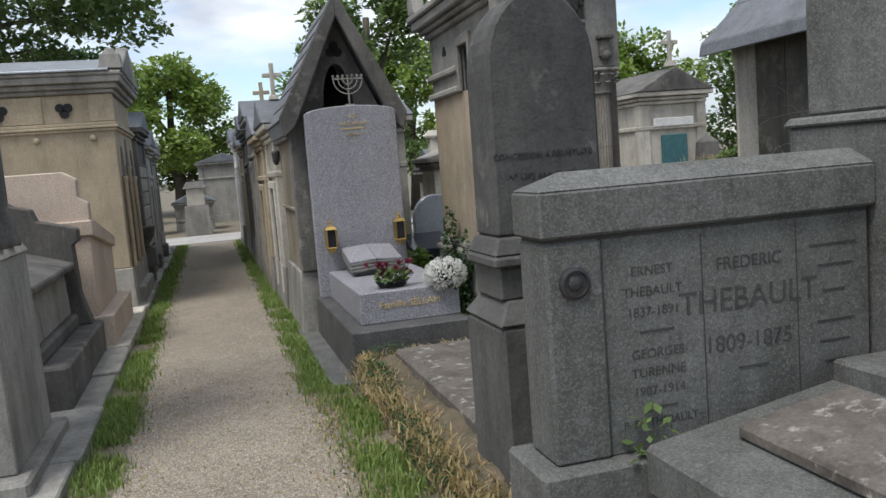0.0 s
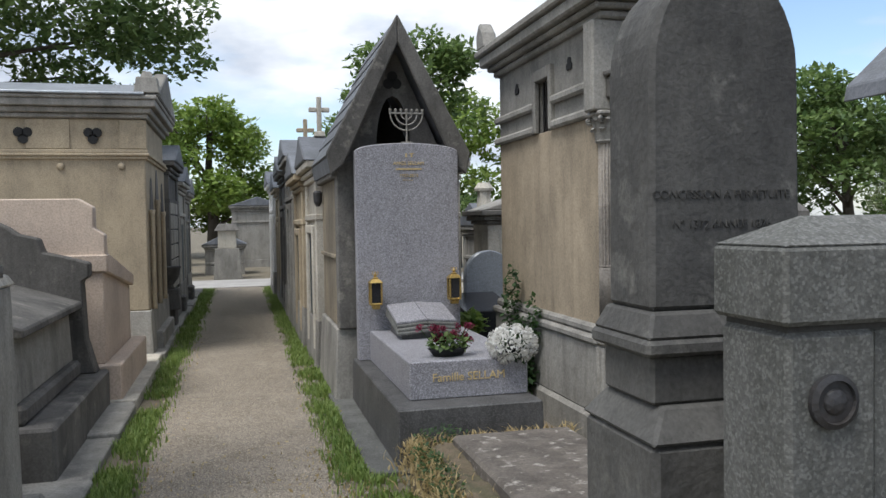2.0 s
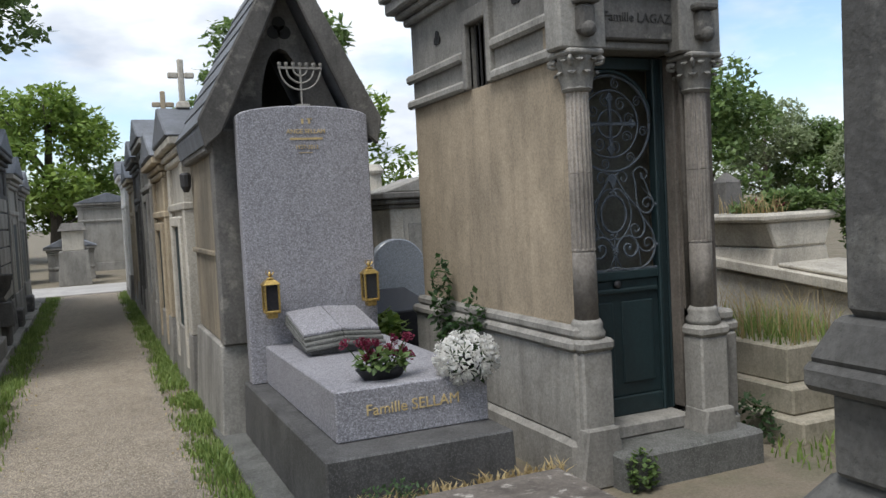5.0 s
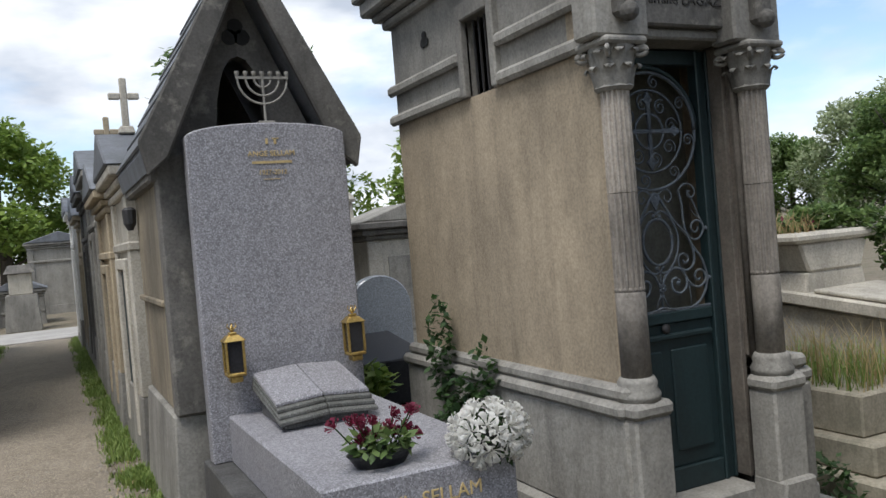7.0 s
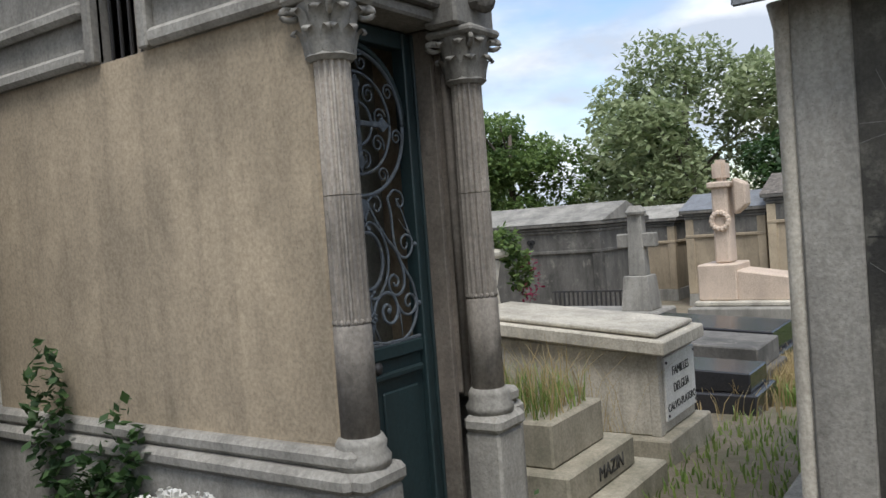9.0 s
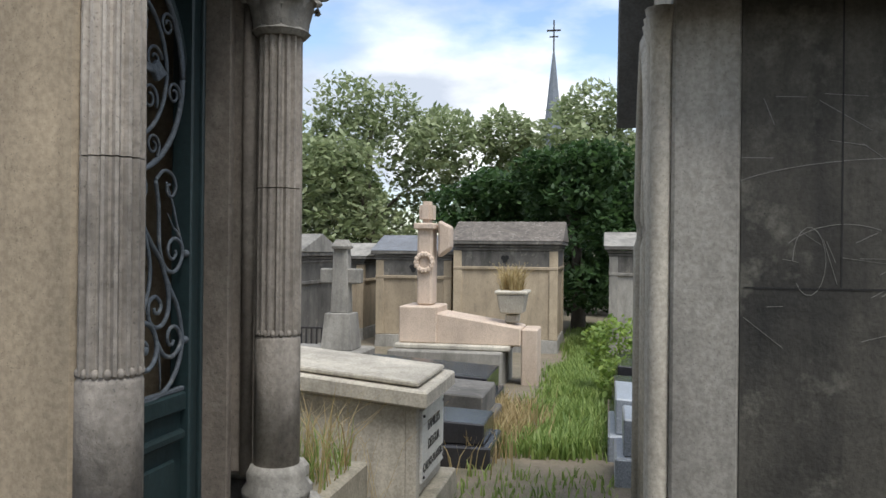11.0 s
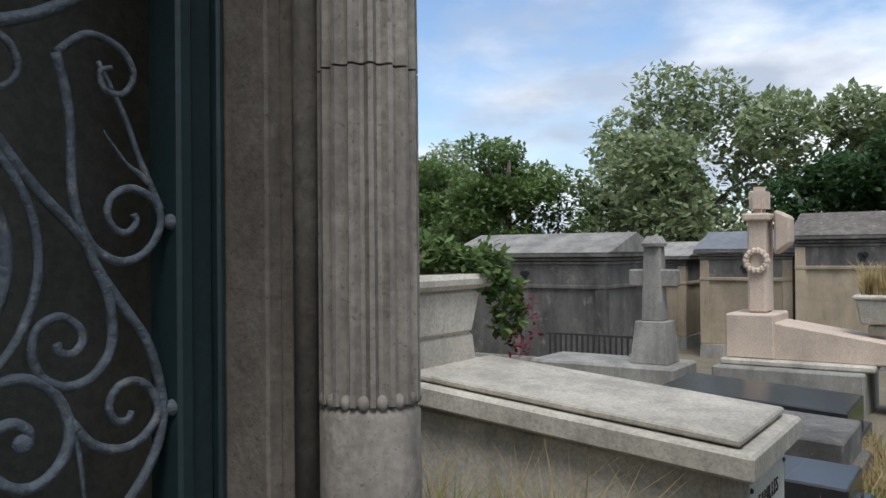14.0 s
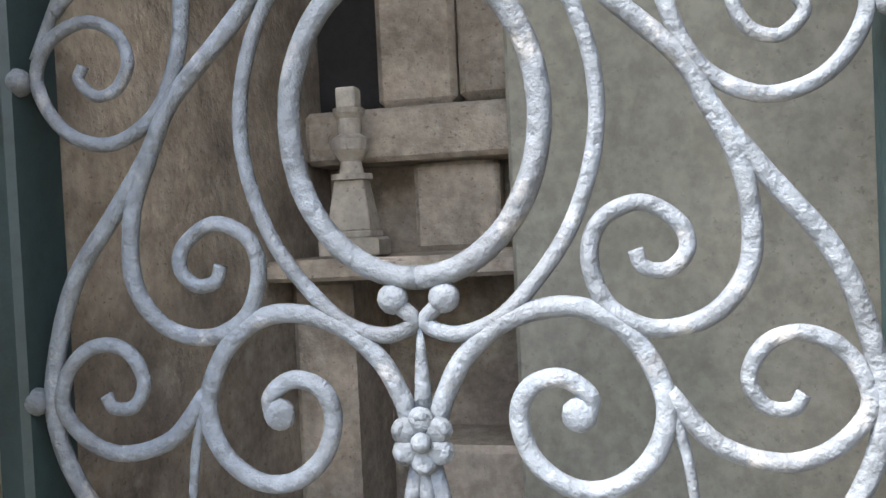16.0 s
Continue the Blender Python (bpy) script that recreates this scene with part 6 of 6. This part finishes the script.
def rounded_stone(x, yy, w, h, mat, label):
    t = thing("headstone", label, "gravestone")
    pts = [(x - w, 0), (x + w, 0), (x + w, h - w)] + [(x + w * math.cos(a), h - w + w * math.sin(a)) for a in [math.pi * k / 14 for k in range(1, 14)]] + [(x - w, h - w)]
    part("slab", prism(pts, "y", yy, yy + 0.12, 0.01), mat, t)
    part("base", box(x - w - 0.1, x + w + 0.1, yy - 0.9, yy + 0.2, 0, 0.25, 0.02), GREYST, t)


rounded_stone(3.93, 7.15, 0.29, 1.32, BLUEG, "pale blue round-topped headstone")
low_grave(3.3, 4.0, 6.15, 7.1, 0.85, BLACKG, "dark polished grave behind the tomb")
tall_grave_cross(5.2, 11.5, 2.2, PALE, "pale stone cross monument in the next row")

# ---- far end of the lane ----
for x, yy, w, h, mat, lab in ((-1.6, 25.5, 1.7, 1.7, PALE, "white gabled tomb beyond the cross lane"), (0.6, 26.5, 1.2, 0.8, GREYST, "grey tomb beyond the cross lane"), (3.2, 25.5, 1.6, 1.5, PALE, "pale tomb beyond the cross lane"), (-4.5, 27, 1.8, 1.8, GREYST, "grey tomb row beyond the cross lane"), (6.0, 27, 1.8, 1.8, GREYST, "stone tomb row beyond the cross lane"), (1.8, 31, 1.9, 2.2, GREYST, "grey chapel further down the slope"), (-2.4, 33, 2, 2.3, DARK, "dark chapel further down the slope")):
    chapel(lab, x - w / 2, x + w / 2, yy, yy + 1.5, h, mat, SLATE, -1, 0, 0.9 if "gabled" in lab else 0.35, False, 0.3, "y")
t = thing("pillar_tomb", "grey pillar tomb with white plaque at the lane's end", "tomb")
part("base", frustum(0.3, 1.15, 24.0, 24.8, 0, 0.95, 0.06), GREYST, t)
part("die", box(0.45, 1.0, 24.1, 24.7, 0.95, 1.5, 0.02), PALE, t)
part("cap", frustum(0.35, 1.1, 24.0, 24.8, 1.5, 1.72, 0.12), DARK, t)


# ---- trees ----
def tree(label, x, yy, z, h, r, leaf, seed, n=9000, size=0.35, trunk=0.35, low=0.25):
    q = random.Random(seed)
    t = thing("tree", label, "tree")
    part("trunk", tube([(0, 0, -0.3), (0.1, 0, h * 0.25), (-0.1, 0.1, h * 0.55), (0, 0, h * 0.85)], trunk, 10, 0.3), BARK, t, smooth=True)
    cl = []
    for k in range(34):
        a = q.uniform(0, 6.28)
        f = q.random()
        zz = h * (low + (0.98 - low) * f)
        rr = r * math.sqrt(max(0.05, 1 - ((f - 0.4) / 0.62) ** 2)) * q.uniform(0.35, 0.95)
        s = r * q.uniform(0.2, 0.36)
        cl.append((rr * math.cos(a), rr * math.sin(a), zz, s, s, s * 0.75))
        if k % 4 == 0:
            part("limb", tube([(0, 0, zz * 0.6), (rr * 0.5 * math.cos(a), rr * 0.5 * math.sin(a), zz * 0.82), (rr * math.cos(a), rr * math.sin(a), zz)], trunk * 0.3, 6, 0.3), BARK, t, smooth=True)
    meshpart("crown", leaves(q, cl, n, size), leaf, t)
    t.matrix_basis = pose(x, yy, z)
    return t


ga = tree("broad silvery green lime tree behind the tombs", 46, 15.5, -0.8, 10.8, 6.5, LEAFGREY, 21, 16000, 0.42)
gb = tree("tall green tree behind the chapels", 48, 4.5, -0.8, 10.8, 5.5, LEAFGREY, 22, 15000, 0.42)
gc = tree("dense dark green tree between the chapels", 26.5, 3.3, -0.8, 5.3, 2.6, LEAFDARK, 23, 14000, 0.24, 0.25, 0.12)
gd = tree("green tree in the distance", 50, -5, -0.8, 8.6, 5.5, LEAF, 24, 13000, 0.42)
ge = tree("rounded green tree behind the grey chapel", 45, 26, -0.8, 9.0, 4.6, LEAF, 25, 14000, 0.36)
for x, yy, a, g in ((60, 41, 90, ga), (66, 56, 10, gd), (62, 60, 70, gb), (50, 33.5, 30, ge), (55, -14, 130, gd), (30, 6.4, 80, gc), (60, -24, 60, ga), (52, 1.0, 200, ge), (33, 1.6, 20, gc), (52, 20.5, 200, ge)):
    copy_thing(g, pose(x, yy, -1.2, 0, 0, a))
tree("bright green tree at the end of the lane", -0.3, 42, 0, 7.6, 4.2, LEAFLIGHT, 31, 15000, 0.32)
tree("dark green tree at the end of the lane", -5.5, 46, 0, 8.8, 4.2, LEAFDARK, 32, 13000, 0.32)
tree("green tree behind the gabled chapel", 6.5, 23, 0, 7.6, 2.6, LEAF, 33, 9000, 0.24)
tree("light green tree in the next row", 9.5, 30, 0, 6.5, 3.2, LEAFLIGHT, 34, 9000, 0.28)
tree("light green tree behind the far tombs", 20, 34, -0.5, 8, 4.5, LEAFLIGHT, 35, 11000, 0.35)
tree("green tree behind the far tombs", 30, 32, -0.8, 9, 5, LEAF, 36, 11000, 0.38)


def overhanging_tree():
    q = random.Random(41)
    t = thing("tree", "large dark green tree overhanging the tombs", "tree")
    part("trunk", tube([(-5.5, 14, -0.2), (-5.3, 14, 3), (-4.8, 13.6, 6), (-4.5, 13.5, 9)], 0.4, 12, 0.4), BARK, t, smooth=True)
    cl = []
    for k in range(70):
        x, yy, z = q.uniform(-8, 0.3), q.uniform(11.0, 16), q.uniform(4.2, 9.0)
        if x > -1.6 and z < 4.6:
            z += 0.6
        s = q.uniform(0.5, 1.1)
        cl.append((x, yy, z, s, s, s * 0.55))
        if k % 3 == 0:
            part("limb", tube([(-4.9, 13.8, z * 0.7), ((x - 4.9) / 2, (yy + 13.8) / 2, z * 0.93), (x, yy, z)], 0.07, 6, 0.3), BARK, t, smooth=True)
    meshpart("crown", leaves(q, cl, 30000, 0.17), LEAF, t)


overhanging_tree()

# church spire far off
t = thing("church_spire", "slender slate church spire with a cross far off", "spire")
part("tower", box(94.5, 98.5, 6.8, 10.8, -2, 12, 0.1), GREYST, t)
part("spire", lathe([(1.6, 12), (0.9, 17), (0.12, 24.5)], 96.5, 8.8, 8), SPIREM, t)
part("cross", join(box(96.45, 96.55, 8.72, 8.88, 24.4, 28.2, 0), box(96.45, 96.55, 8.0, 9.6, 26.9, 27.1, 0), box(96.45, 96.55, 8.3, 9.3, 26.2, 26.35, 0)), BLACKIRON, t)

# ivy on the mausoleum corner
tagged(meshpart("ivy", leaves(random.Random(51), [(3.48, 4.75, 0.45, 0.1, 0.2, 0.4), (3.5, 5.1, 0.9, 0.06, 0.12, 0.4), (3.5, 4.55, 0.8, 0.05, 0.1, 0.25), (3.45, 4.95, 0.3, 0.14, 0.25, 0.3)], 2000, 0.06), LEAFDARK), "dark ivy climbing the mausoleum's plinth", "ivy")
tagged(meshpart("fern", leaves(random.Random(52), [(3.3, 5.9, 0.65, 0.18, 0.2, 0.12)], 260, 0.09), LEAFLIGHT), "bright green fern behind the tomb", "fern")
tagged(meshpart("ivy", leaves(random.Random(53), [(3.82, 3.18, 0.12, 0.1, 0.05, 0.12)], 200, 0.04), LEAF), "green ivy at the mausoleum's step", "ivy")
tagged(meshpart("ivy", leaves(random.Random(54), [(5.0, 3.6, 0.1, 0.15, 0.2, 0.2)], 260, 0.05), LEAFDARK), "dark leaves between the tombs", "ivy")
